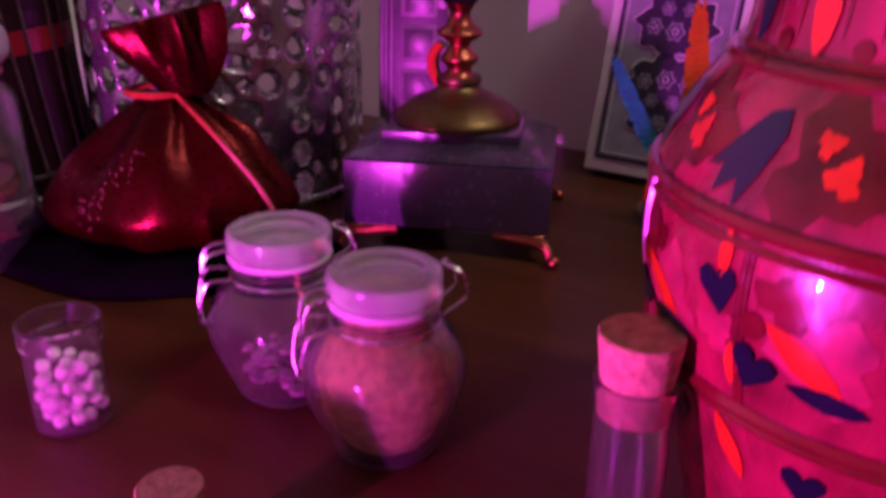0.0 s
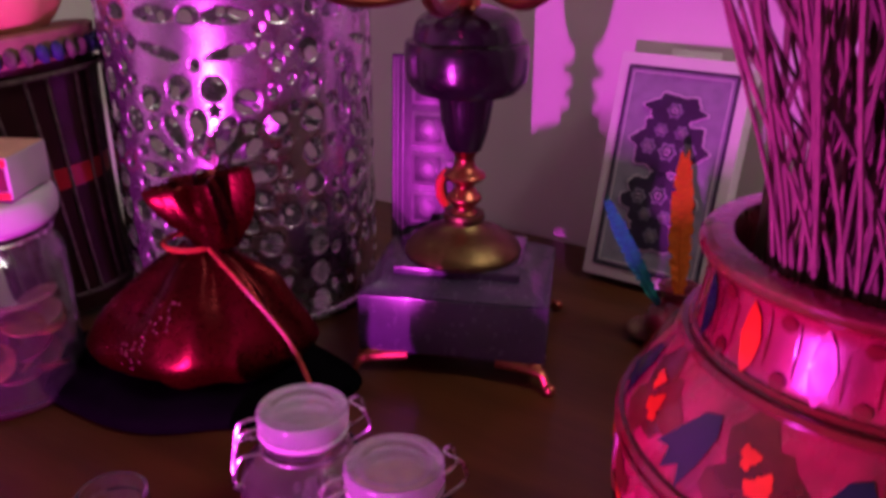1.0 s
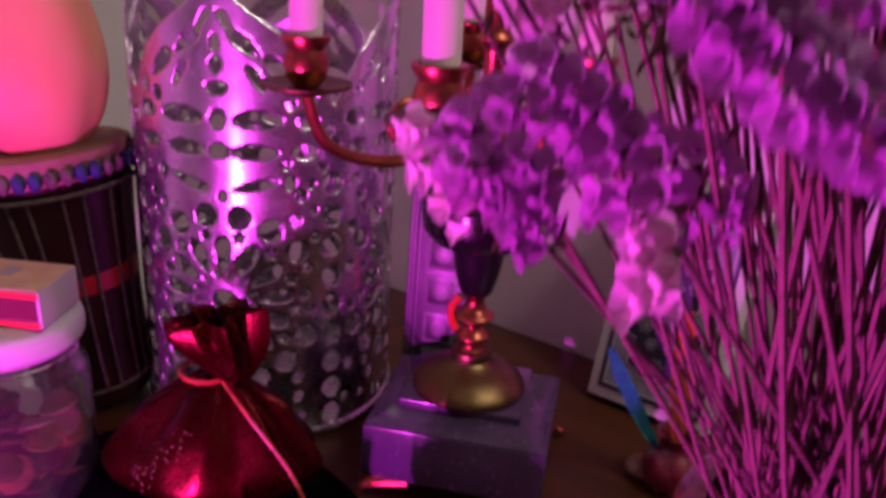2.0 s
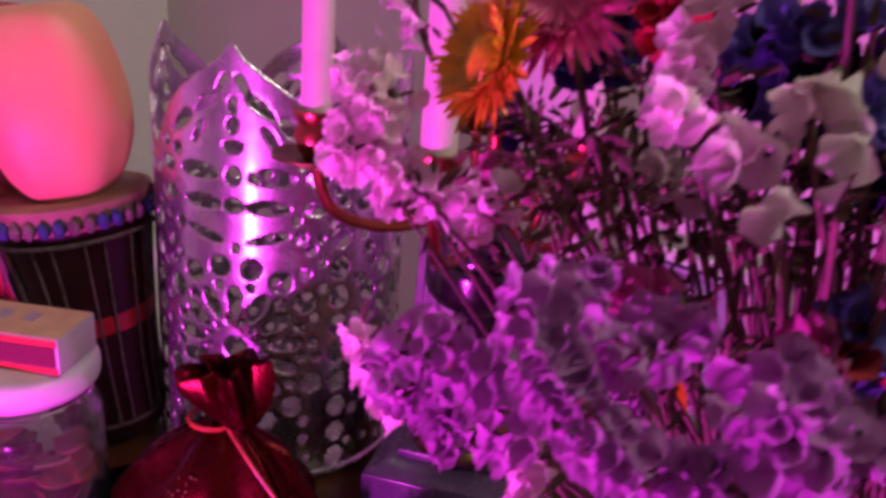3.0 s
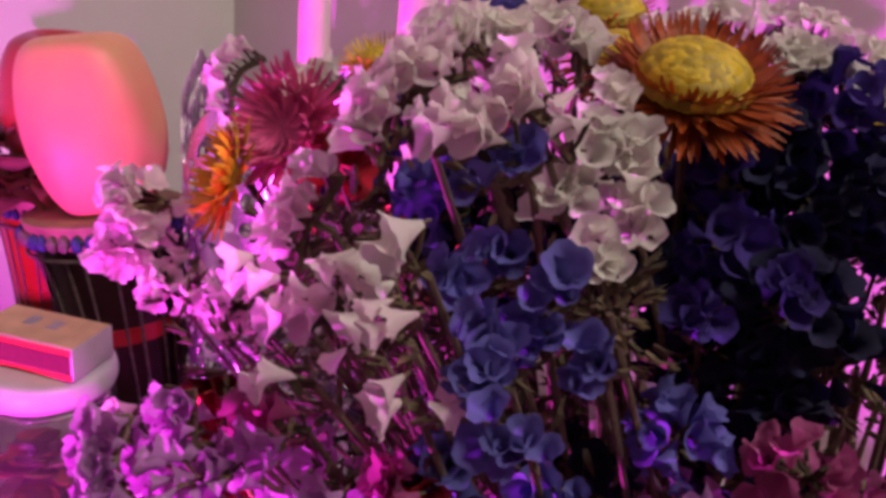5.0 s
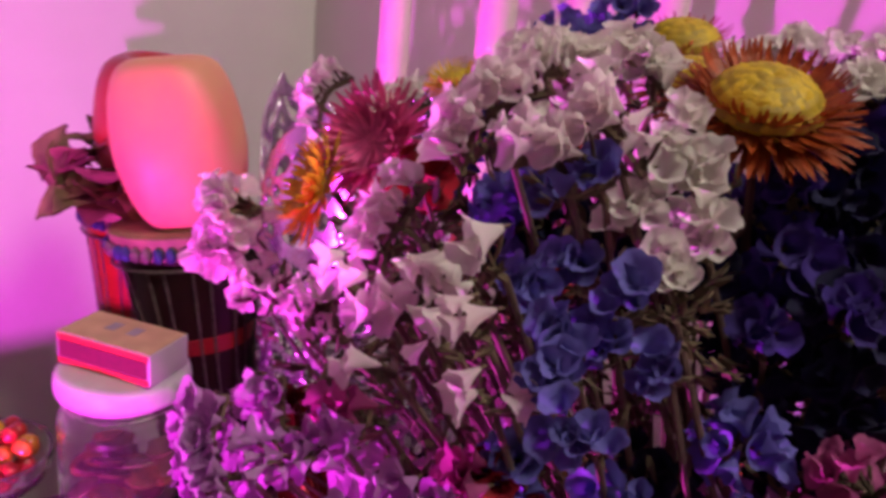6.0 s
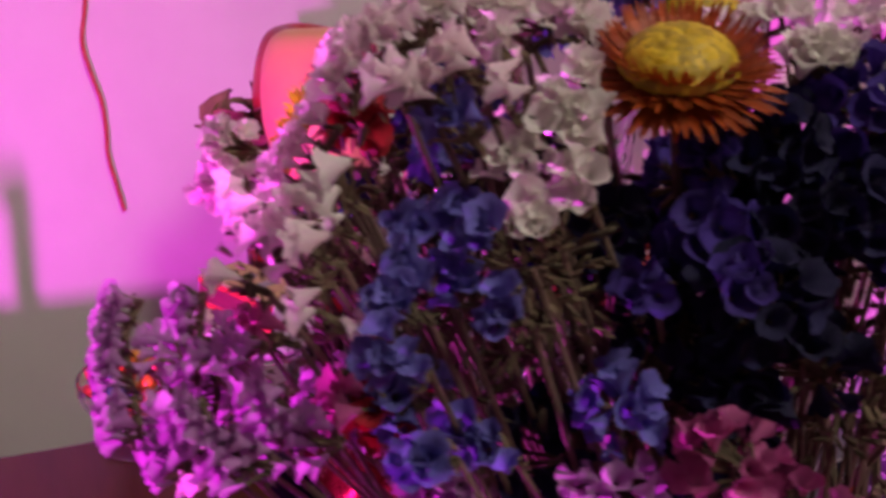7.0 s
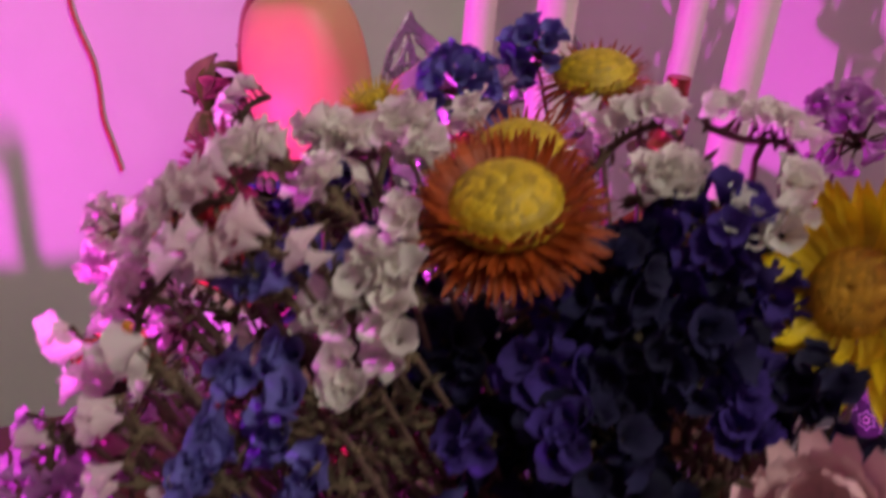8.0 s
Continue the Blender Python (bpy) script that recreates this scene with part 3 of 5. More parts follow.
def candelabrum():
    t = thing("candelabrum", (CX, CY, 0), "brass and copper candelabrum on a dark lacquered square footed base", "candelabrum", rz=-5)
    part("plinth", box(0.092, 0.078, 0.030, (0, 0, 0.0270), 0.0012), MARBLE, t, "dark lacquered plinth")
    bm = bmesh.new()
    v0 = [bm.verts.new((sx * 0.046, sy * 0.039, 0.0422)) for sx, sy in ((-1, -1), (1, -1), (1, 1), (-1, 1))]
    v1 = [bm.verts.new((sx * 0.033, sy * 0.028, 0.0485)) for sx, sy in ((-1, -1), (1, -1), (1, 1), (-1, 1))]
    for k in range(4):
        bm.faces.new((v0[k], v0[(k + 1) % 4], v1[(k + 1) % 4], v1[k]))
    bm.faces.new(v0[::-1])
    bm.faces.new(v1)
    bmesh.ops.bevel(bm, geom=bm.edges[:], offset=0.0008, segments=2, affect="EDGES")
    part("sloping_top", bm, MARBLE, t)
    part("cap_slab", box(0.062, 0.052, 0.005, (0, 0, 0.050), 0.0008), MARBLE, t)
    for sx in (-1, 1):
        for sy in (-1, 1):
            bm = bmesh.new()
            tube(curve([(sx * 0.022, sy * 0.037, 0.0105), (sx * 0.034, sy * 0.0385, 0.0095), (sx * 0.044, sy * 0.041, 0.008), (sx * 0.0475, sy * 0.044, 0.003), (sx * 0.0495, sy * 0.0465, 0.0018)]), 0.0030, 0.0018, 8, bm)
            ball(0.0030, (sx * 0.0490, sy * 0.0460, 0.0030), 2, bm=bm)
            ball(0.0042, (sx * 0.0400, sy * 0.0385, 0.0090), 2, (1.5, 0.6, 0.8), bm, 0.4)
            part("foot", bm, COPPER, t, "cast copper-coloured scroll foot")
    part("bell", lathe(smooth_profile([(0.029, 0.0525), (0.0295, 0.0545), (0.027, 0.058), (0.021, 0.0625), (0.013, 0.066), (0.0095, 0.069), (0.0105, 0.071), (0.0100, 0.0735)], 5), 48), BRASS, t, "aged brass bell foot")
    part("knopped_stem", lathe(smooth_profile([(0.0070, 0.0735), (0.0055, 0.077), (0.0088, 0.081), (0.0060, 0.085), (0.0048, 0.088), (0.0105, 0.0925), (0.0062, 0.0965), (0.0045, 0.101), (0.0062, 0.1045), (0.0075, 0.106)], 5), 40), COPPER, t)
    part("urn", lathe(smooth_profile([(0.0080, 0.106), (0.0110, 0.116), (0.0135, 0.131), (0.0140, 0.1325)], 4) + smooth_profile([(0.0240, 0.1345), (0.0270, 0.138), (0.0290, 0.143), (0.0290, 0.1565), (0.0255, 0.1585), (0.0250, 0.1620), (0.0225, 0.168), (0.0140, 0.1725), (0.0065, 0.174)], 4), 48), EBONY, t, "black lacquered urn")
    part("column", lathe(smooth_profile([(0.0062, 0.174), (0.0048, 0.180), (0.0052, 0.192), (0.0075, 0.198), (0.0050, 0.204), (0.0050, 0.224), (0.0085, 0.230), (0.0060, 0.236), (0.0052, 0.262)], 5), 32), COPPER, t, "reddish copper stem")
    arms = ((-0.066, -0.062), (0.046, -0.053), (-0.002, -0.104), (-0.018, 0.040))
    for ax, ay in arms:
        d = Vector((ax, ay, 0))
        dn = d.normalized()
        L = d.length
        pts = [dn * 0.005 + Vector((0, 0, 0.196)), dn * (L * 0.30) + Vector((0, 0, 0.181)), dn * (L * 0.62) + Vector((0, 0, 0.178)), dn * (L * 0.90) + Vector((0, 0, 0.188)), dn * (L * 1.0) + Vector((0, 0, 0.209))]
        arm = part("arm", tube(curve(pts), 0.0030, 0.0026, 8), COPPER, t, "curved reddish copper arm")
        curl = [dn * (L * 0.45 + 0.011 * math.cos(b) * (1 - b / 14)) + Vector((0, 0, 0.195 + 0.011 * math.sin(b) * (1 - b / 14))) for b in [0.35 * k - 1.2 for k in range(30)]]
        part("scroll", tube(curl, 0.0019, 0.0013, 6), COPPER, arm)
        m = Matrix.Translation((ax, ay, 0))
        for nm, prof, mt in (("drip_pan", [(0.003, 0.2085), (0.0130, 0.2110), (0.0185, 0.2130), (0.0185, 0.2142), (0.012, 0.2128), (0.003, 0.2120)], BRASS),
                             ("candle_cup", [(0.0045, 0.2120), (0.0080, 0.2160), (0.0092, 0.2220), (0.0075, 0.2275), (0.0098, 0.2310), (0.0098, 0.2330), (0.0072, 0.2330), (0.0070, 0.226)], COPPER)):
            bm = lathe(prof, 32)
            bmesh.ops.transform(bm, matrix=m, verts=bm.verts)
            part(nm, bm, mt, arm)
    return t, arms


candle_stand, ARMS = candelabrum()


def candle(at, height):
    t = thing("candle", at, "slim ivory taper candle in candelabrum cup", "candle", "candles in the candelabrum", 40 * at[0] * 100)
    part("wax", lathe(smooth_profile([(0.0066, 0.0), (0.0067, 0.05), (0.0064, height - 0.004), (0.0052, height), (0.001, height - 0.001)], 3), 28,
                      lambda a, z: 1 + 0.02 * noise.noise(Vector((math.cos(a), math.sin(a), z * 40)))), WAX, t)
    part("wick", tube([(0, 0, height - 0.002), (0.0005, 0, height + 0.004), (0.0014, 0.0004, height + 0.008)], 0.0006, 0.0005, 6), PLASTIC, t)


for ax, ay in ARMS:
    p = candle_stand.matrix_world @ Vector((ax, ay, 0))
    candle((p.x, p.y, 0.2265), 0.135)


# ---- photo strip and card box against the wall ----
def photo_strip():
    t = thing("photo_strip", (-0.033, 0.4525, 0), "tall dark photo strip with pale square pictures, standing", "photo strip", rz=-8)
    t.matrix_world = t.matrix_world @ pose(0, 0, 0, -4, 0, 0)
    part("backing", box(0.036, 0.0012, 0.142, (0, 0, 0.071), 0.0003), PRINT, t)
    for k in range(6):
        z = 0.012 + 0.0225 * k
        fr = part("picture", box(0.019, 0.0006, 0.0185, (0.003, -0.0008, z), 0.0002), PRINTL, t)
        part("inner_picture", box(0.0150, 0.0005, 0.0145, (0.003, -0.0013, z), 0.0002), PRINT, fr)
        part("pale_oval", ball(0.0048, (0.003, -0.0016, z), 2, (1, 0.08, 1.1)), PRINTL, fr)
        part("side_mark", box(0.0052, 0.0005, 0.010, (0.0148, -0.0009, z), 0.0002), PRINTL, t)
    for x in (-0.0165, -0.0145, -0.0115):
        part("pale_line", box(0.0007, 0.0005, 0.138, (x, -0.0008, 0.071)), PRINTL, t)
    part("clip", tube(curve([(0.0150, -0.0040, 0.060), (0.0115, -0.0046, 0.066), (0.0112, -0.0048, 0.074), (0.0150, -0.0040, 0.080)]), 0.0024, sides=8), REDPL, t, "red plastic clip")


photo_strip()


def card_box():
    d = Vector((0.870, -0.493, 0))
    ang = math.degrees(math.atan2(d.y, d.x))
    W, H, T = 0.078, 0.136, 0.018
    mid = Vector((0.064, 0.4935, 0)) + d * (W / 2) + Vector((0.493, 0.870, 0)) * (T / 2)
    t = thing("card_box", mid, "white-edged card box with ornate dark blue and grey back", "card box", rz=ang)
    t.matrix_world = t.matrix_world @ pose(0, 0, 0.0025, -15, 0, 0)
    f = -T / 2
    part("box", box(W, T, H, (0, 0, H / 2), 0.0008), CARDW, t, "white cardboard box")
    part("print_panel", box(W - 0.012, 0.0004, H - 0.014, (0, f - 0.0003, H / 2)), CARDG, t, "grey printed panel")

    def line_frame(inset, wid, mt, depth):
        bm = bmesh.new()
        w, h = W - 2 * inset, H - 2 * inset - 0.002
        for sx in (-1, 1):
            box(wid, 0.0004, h, (sx * w / 2, f - depth, H / 2), 0, bm)
        for sz in (-1, 1):
            box(w - wid, 0.0004, wid, (0, f - depth, H / 2 + sz * h / 2), 0, bm)
        part("border_line", bm, mt, t)

    line_frame(0.0070, 0.0016, CARDB, 0.0007)
    line_frame(0.0098, 0.0007, CARDL, 0.0009)

    def outline(x, z, sx, sz_, lobes, depth, n=72, ph=0.0):
        bm = bmesh.new()
        vs = []
        for k in range(n):
            b = 2 * math.pi * k / n
            r = 1 + depth * math.cos(lobes * b + ph) + 0.4 * depth * math.cos(2 * lobes * b + 1)
            vs.append((x + sx * r * math.cos(b), z + sz_ * r * math.sin(b)))
        return bm, vs

    def shape(name, mt, dep, x, z, sx, sz_, lobes, depth, ph=0.0):
        bm, vs = outline(x, z, sx, sz_, lobes, depth, ph=ph)
        c = bm.verts.new((x, f - dep, z))
        ring = [bm.verts.new((px, f - dep, pz)) for px, pz in vs]
        for k in range(len(ring)):
            bm.faces.new((c, ring[(k + 1) % len(ring)], ring[k]))
        part(name, bm, mt, t, smooth=False)

    def ornament(sz):
        zc = H / 2
        for grow, mt, dep, nm in ((0.0011, CARDL, 0.0010, "ornament_edge"), (0.0, CARDB, 0.0013, "ornament")):
            shape(nm, mt, dep, 0, zc + sz * 0.0165, 0.0215 + grow, 0.0165 + grow, 8, 0.10, sz)
            shape(nm, mt, dep + 0.0001, 0, zc + sz * 0.0375, 0.0165 + grow, 0.0085 + grow, 6, 0.12, sz)
        for x, z, r in ((0, 0.013, 0.0050), (0.012, 0.015, 0.0042), (-0.012, 0.015, 0.0042), (0.006, 0.025, 0.0036), (-0.006, 0.025, 0.0036), (0, 0.037, 0.0042)):
            for q, mt, dep in ((1, CARDG, 0.0016), (0.72, CARDB, 0.0018), (0.42, CARDL, 0.0020), (0.26, CARDB, 0.0022)):
                shape("rosette", mt, dep, x, zc + sz * z, q * r, q * r, 6, 0.14)

    ornament(1)
    ornament(-1)
    part("top_flap", box(0.03, 0.0006, 0.006, (0, T / 2 - 0.001, H + 0.003)), CARDW, t)


card_box()


def feather(at, rx, ry, rz, length, width, material, label):
    """A flat vane with a split, frayed edge on a quill."""
    t = thing("feather", at, label, "feather", "feathers in the small pot")
    t.matrix_world = pose(*at, rx, ry, rz)
    rnd = random.Random(int(length * 1e5))
    part("quill", tube([(0, 0, 0), (0.0006, 0, length * 0.5), (0.003, 0, length)], 0.0006, 0.0002, 6), material, t)
    bm = bmesh.new()
    n, rows = 60, []
    for k in range(n + 1):
        q = 0.14 + 0.86 * k / n
        w = width * max(0.03, math.sin(math.pi * min(1, (q - 0.08) / 0.95))) ** 0.55
        bend = 0.004 * q * q
        split = [0.72 if rnd.random() < 0.18 else rnd.uniform(0.92, 1.04) for _ in (0, 1)]
        rows.append([bm.verts.new((bend + x * w * g, 0.0008 * abs(x) * rnd.uniform(-1, 1), length * (q + 0.05 * abs(x)))) for x, g in ((-1, split[0]), (-0.5, 1), (0, 1), (0.5, 1), (1, split[1]))])
    for lo, hi in zip(rows, rows[1:]):
        for j in range(4):
            bm.faces.new((lo[j], lo[j + 1], hi[j + 1], hi[j]))
    part("vane", bm, material, t)
    return t


def small_pot():
    at = (0.1065, 0.412, 0)
    t = thing("small_pot", at, "small red glazed pot holding two feathers", "pot")
    part("body", lathe(smooth_profile([(0.010, 0.0), (0.013, 0.001), (0.0165, 0.010), (0.0150, 0.019), (0.0095, 0.0255), (0.0088, 0.029), (0.0112, 0.0335), (0.0100, 0.0335), (0.0075, 0.029), (0.0075, 0.024), (0.012, 0.012), (0.001, 0.004)], 4), 40, closed=False), GLAZE, t)
    feather((0.1085, 0.410, 0.012), 4, -9, 10, 0.094, 0.0062, FEO, "bright orange feather standing in the small pot")
    feather((0.1035, 0.411, 0.012), 6, -32, 0, 0.080, 0.0042, FET, "teal feather leaning in the small pot")


small_pot()


def shell():
    t = thing("pebble", (0.0905, 0.4165, 0), "small smooth tan pebble beside the pot", "pebble")
    bm = ball(0.0085, (0, 0, 0.0066), 3, (1, 0.85, 0.78), rough=0.12)
    part("stone", bm, SKIN, t)


shell()


# ---- the big glazed vase ----
VX, VY = 0.1055, 0.1975
VASE = [(0.036, 0.0), (0.041, 0.0015), (0.049, 0.030), (0.0565, 0.058), (0.0602, 0.078), (0.0588, 0.095), (0.0525, 0.1090), (0.0465, 0.1175), (0.0440, 0.1210), (0.0430, 0.1255), (0.0422, 0.1360), (0.0438, 0.1410), (0.0446, 0.1425), (0.0425, 0.1438)]
VFINE = smooth_profile(VASE, 8)


def vase_radius(z):
    for (r0, z0), (r1, z1) in zip(VFINE, VFINE[1:]):
        if z0 <= z <= z1 and z1 > z0:
            return r0 + (r1 - r0) * (z - z0) / (z1 - z0)
    return 0.05


def on_vase(a, z, lift=0.0004):
    r = vase_radius(z) + lift
    return Vector((r * math.cos(a), r * math.sin(a), z))


def vase_patch(outline, a0, z0, size, material, name, parent, turn=0.0, lift=0.0005, wide=1.0):
    """A painted motif that follows the curved wall; outline in unit x, z, filled as a fan."""
    bm = bmesh.new()
    R = vase_radius(z0)
    ca, sa = math.cos(turn), math.sin(turn)

    def place(x, z, k):
        x *= wide
        x, z = x * ca - z * sa, x * sa + z * ca
        return on_vase(a0 + k * x * size / R, z0 + k * z * size, lift)

    rings = [[bm.verts.new(place(x, z, k)) for x, z in outline] for k in (0.25, 0.5, 0.75, 1.0)]
    c = bm.verts.new(place(0, 0, 0))
    n = len(outline)
    for i in range(n):
        bm.faces.new((c, rings[0][i], rings[0][(i + 1) % n]))
        for lo, hi in zip(rings, rings[1:]):
            bm.faces.new((lo[i], hi[i], hi[(i + 1) % n], lo[(i + 1) % n]))
    return part(name, bm, material, parent)


HEART = [(0, -1), (0.45, -0.45), (0.85, 0.1), (0.85, 0.6), (0.5, 0.85), (0.15, 0.7), (0, 0.4), (-0.15, 0.7), (-0.5, 0.85), (-0.85, 0.6), (-0.85, 0.1), (-0.45, -0.45)]
LEAF = [(0, -1), (0.22, -0.6), (0.32, 0), (0.2, 0.6), (0, 1), (-0.2, 0.6), (-0.32, 0), (-0.22, -0.6)]
TULIP = [(0, -1), (0.35, -0.7), (0.5, 0), (0.62, 0.75), (0.28, 0.45), (0.05, 0.95), (-0.2, 0.4), (-0.55, 0.8), (-0.5, 0), (-0.35, -0.7)]
BLOT = [((0.85 + 0.22 * math.sin(3 * b + 1) + 0.12 * math.sin(7 * b)) * math.cos(b), (0.85 + 0.22 * math.sin(3 * b + 1) + 0.12 * math.sin(7 * b)) * math.sin(b)) for b in [2 * math.pi * k / 22 for k in range(22)]]
DISC = [(math.cos(2 * math.pi * k / 12), math.sin(2 * math.pi * k / 12)) for k in range(12)]


def big_vase():
    t = thing("vase", (VX, VY, 0), "large red-pink glazed ceramic vase painted with dark hearts and orange leaves", "vase")
    inner = [(max(r - 0.005, 0.001), z) for r, z in reversed(VFINE[6:])]
    part("body", lathe(VFINE + inner, 96, closed=False), GLAZE, t, "pinkish red glaze")
    for z, w in ((0.1183, 0.0016), (0.1208, 0.0009), (0.0936, 0.0018), (0.0902, 0.0010), (0.0558, 0.0018), (0.0528, 0.0010), (0.1412, 0.0014)):
        part("painted_band", torus(vase_radius(z), w, z, 96, 6), GLAZER, t, "dark red raised band")
    rnd = random.Random(11)
    for k in range(16):
        a = 2 * math.pi * k / 16 + 0.1
        vase_patch(LEAF, a, 0.1297, 0.0088, (GLAZEO, GLAZEP, GLAZEB)[k % 3], "neck_leaf", t)
        for z in (0.1365, 0.1235):
            vase_patch(DISC, a + 0.2, z, 0.0019, GLAZER, "neck_dot", t)
        for da in (0.10, 0.26):
            vase_patch(LEAF, a + da, 0.1300 + rnd.uniform(-0.002, 0.002), rnd.uniform(0.0055, 0.0075), GLAZER, "neck_streak", t, lift=0.0002, wide=0.18)
    for k in range(10):
        a = 2 * math.pi * k / 10 - 0.15
        vase_patch(BLOT, a + 0.30, 0.1060, 0.0122, GLAZEN, "shoulder_patch", t, lift=0.0002, turn=rnd.uniform(-0.4, 0.4))
        vase_patch(TULIP, a, 0.1047, 0.0095, GLAZEB, "shoulder_tulip", t, turn=2.7)
        vase_patch(BLOT, a + 0.34, 0.1050, 0.0034, GLAZEO, "shoulder_leaf", t, turn=1.0)
        vase_patch(BLOT, a + 0.26, 0.1095, 0.0024, GLAZEO, "shoulder_leaf", t, turn=0.2)
        vase_patch(BLOT, a + 0.42, 0.0735, 0.0100, GLAZEP, "belly_blush", t, lift=0.0002, turn=rnd.uniform(0, 3))
        vase_patch(BLOT, a + 0.05, 0.0715, 0.0050, GLAZEP, "belly_blush", t, lift=0.0002, turn=rnd.uniform(0, 3))
        vase_patch(BLOT, a + 0.28, 0.0830, 0.0060, GLAZER, "belly_blot", t, lift=0.00025, turn=rnd.uniform(0, 3))
        vase_patch(HEART, a + 0.05, 0.0804, 0.0052, GLAZEB, "belly_heart", t, turn=0.25)
        vase_patch(LEAF, a + 0.06, 0.0877, 0.0050, GLAZEO, "belly_leaf", t)
        vase_patch(DISC, a + 0.19, 0.0762, 0.0028, GLAZER, "belly_dot", t)
        vase_patch(HEART, a + 0.20, 0.0673, 0.0052, GLAZEB, "belly_heart", t, turn=-0.3, lift=0.0008)
        vase_patch(LEAF, a + 0.36, 0.0728, 0.0095, GLAZEO, "belly_leaf", t, turn=0.95, lift=0.0004)
        vase_patch(LEAF, a + 0.44, 0.0664, 0.0075, GLAZEB, "belly_leaf", t, turn=1.5)
        vase_patch(LEAF, a + 0.12, 0.0660, 0.0050, GLAZEO, "belly_leaf", t)
        vase_patch(LEAF, a + 0.10, 0.0447, 0.0080, GLAZEO, "foot_leaf", t, turn=0.4)
        vase_patch(HEART, a + 0.40, 0.0439, 0.0048, GLAZEB, "foot_heart", t)
        for da in (0.135, 0.155):
            pts = [on_vase(a + da, 0.0575 + 0.034 * s / 8, 0.0) for s in range(9)]
            part("panel_line", tube(pts, 0.0007, sides=6), GLAZER, t)


big_vase()


# ---- drums, apples, leaves, the tall jar ----
def rope_drum(at, r, h, label, turn=0.0, lean=0.0, rope=ROPE, body=DRUMW, rim=DENIM):
    t = thing("hand_drum", at, label, "drum", "small rope drums", turn)
    t.matrix_world = pose(*at, 0, lean, turn)
    prof = smooth_profile([(r * 0.62, 0.0), (r * 0.66, 0.003), (r * 0.70, h * 0.3), (r * 0.81, h * 0.62), (r * 0.95, h * 0.93), (r * 0.96, h * 0.96)], 5)
    shell_ = part("shell", lathe(prof, 60), body, t, "dark polished wood shell")
    part("band", lathe([(r * 0.745, h * 0.46), (r * 0.762, h * 0.462), (r * 0.792, h * 0.535), (r * 0.775, h * 0.537)], 60, closed=False), REDBAND, shell_, "red painted band")
    part("skin", lathe(smooth_profile([(r * 0.97, h * 0.90), (r * 1.0, h * 0.97), (r * 0.97, h * 1.0), (r * 0.6, h * 1.004), (0.001, h * 1.005)], 4), 60), SKIN, t, "tan drum skin")
    n = 20
    for k in range(n * 2):
        a = 2 * math.pi * k / (n * 2)
        bm = ball(r * 0.085, (r * 1.03 * math.cos(a), r * 1.03 * math.sin(a), h * 0.93), 2, (0.8, 0.8, 1.25), rough=0.2)
        part("braid_knot", bm, rim if k % 4 < 2 else ROPE, t)
    part("upper_ring", torus(r * 1.0, r * 0.028, h * 0.86, 60, 6), rope, t)
    part("lower_ring", torus(r * 0.68, r * 0.028, h * 0.06, 60, 6), rope, t)
    for k in range(n):
        a = 2 * math.pi * (k + (0.22 if k % 2 else -0.02)) / n
        b = a + 0.02
        pts = []
        for s in range(7):
            z = h * (0.86 - 0.80 * s / 6)
            rr = [q for q in prof if q[1] <= z][-1][0] * 1.035
            rr = max(rr, r * 0.68)
            x = a + (b - a) * s / 6
            pts.append((rr * math.cos(x), rr * math.sin(x), z))
        part("rope", tube(pts, r * 0.020, sides=6), rope, t, "")
    return t


rope_drum((-0.2325, 0.4350, 0.0045), 0.047, 0.149, "small dark wooden rope drum with blue braided rim", 0.0, -8.0)
rope_drum((-0.3260, 0.4720, 0), 0.036, 0.143, "small red wooden rope drum with blue braided rim", 15, body=REDBAND)


def apple(at, r, material, label, turn=0, tilt=(0, 0)):
    t = thing("apple", at, label, "apple", "apples on the drums")
    t.matrix_world = pose(*at, tilt[0], tilt[1], turn)
    prof = smooth_profile([(0.001, 0.14), (0.20, 0.03), (0.48, 0.06), (0.78, 0.36), (0.97, 0.88), (1.0, 1.36), (0.91, 1.92), (0.72, 2.26), (0.40, 2.36), (0.16, 2.22), (0.001, 2.02)], 6)
    bm = lathe([(x * r, z * r * 1.14) for x, z in prof], 64, lambda a, z: 1 + 0.045 * math.sin(5 * a + 0.4) * (1 if z < r else 0.6) + 0.03 * math.sin(a) + 0.03 * math.sin(3 * a + 40 * z))
    part("flesh", bm, material, t)
    part("stalk", tube([(0, 0, r * 2.28), (0.0006, 0.0004, r * 2.42), (0.002, 0.0006, r * 2.54)], 0.0012, 0.0014, 6), STEM, t)


apple((-0.2430, 0.4260, 0.1500), 0.0395, APPLE, "large pale yellow and pink apple resting on a drum", 30, (-4, -8))
apple((-0.3020, 0.4640, 0.1515), 0.0360, APPLER, "dark red apple behind the pale apple", 70, (3, -3))


def dry_leaf(bm, at, m, size, rnd):
    """One curled leaf of six faces."""
    ws = (0.0, 0.42, 0.5, 0.30, 0.0)
    rows = []
    for k, w in enumerate(ws):
        y = size * k / 4
        cup = 0.22 * size * math.sin(k * 0.8 + rnd.uniform(-0.3, 0.3))
        rows.append([bm.verts.new(at + m @ Vector((s * w * size, y, cup + (0.10 * size if s else 0)))) for s in (-1, 0, 1)])
    for lo, hi in zip(rows, rows[1:]):
        for j in (0, 1):
            bm.faces.new((lo[j], lo[j + 1], hi[j + 1], hi[j]))


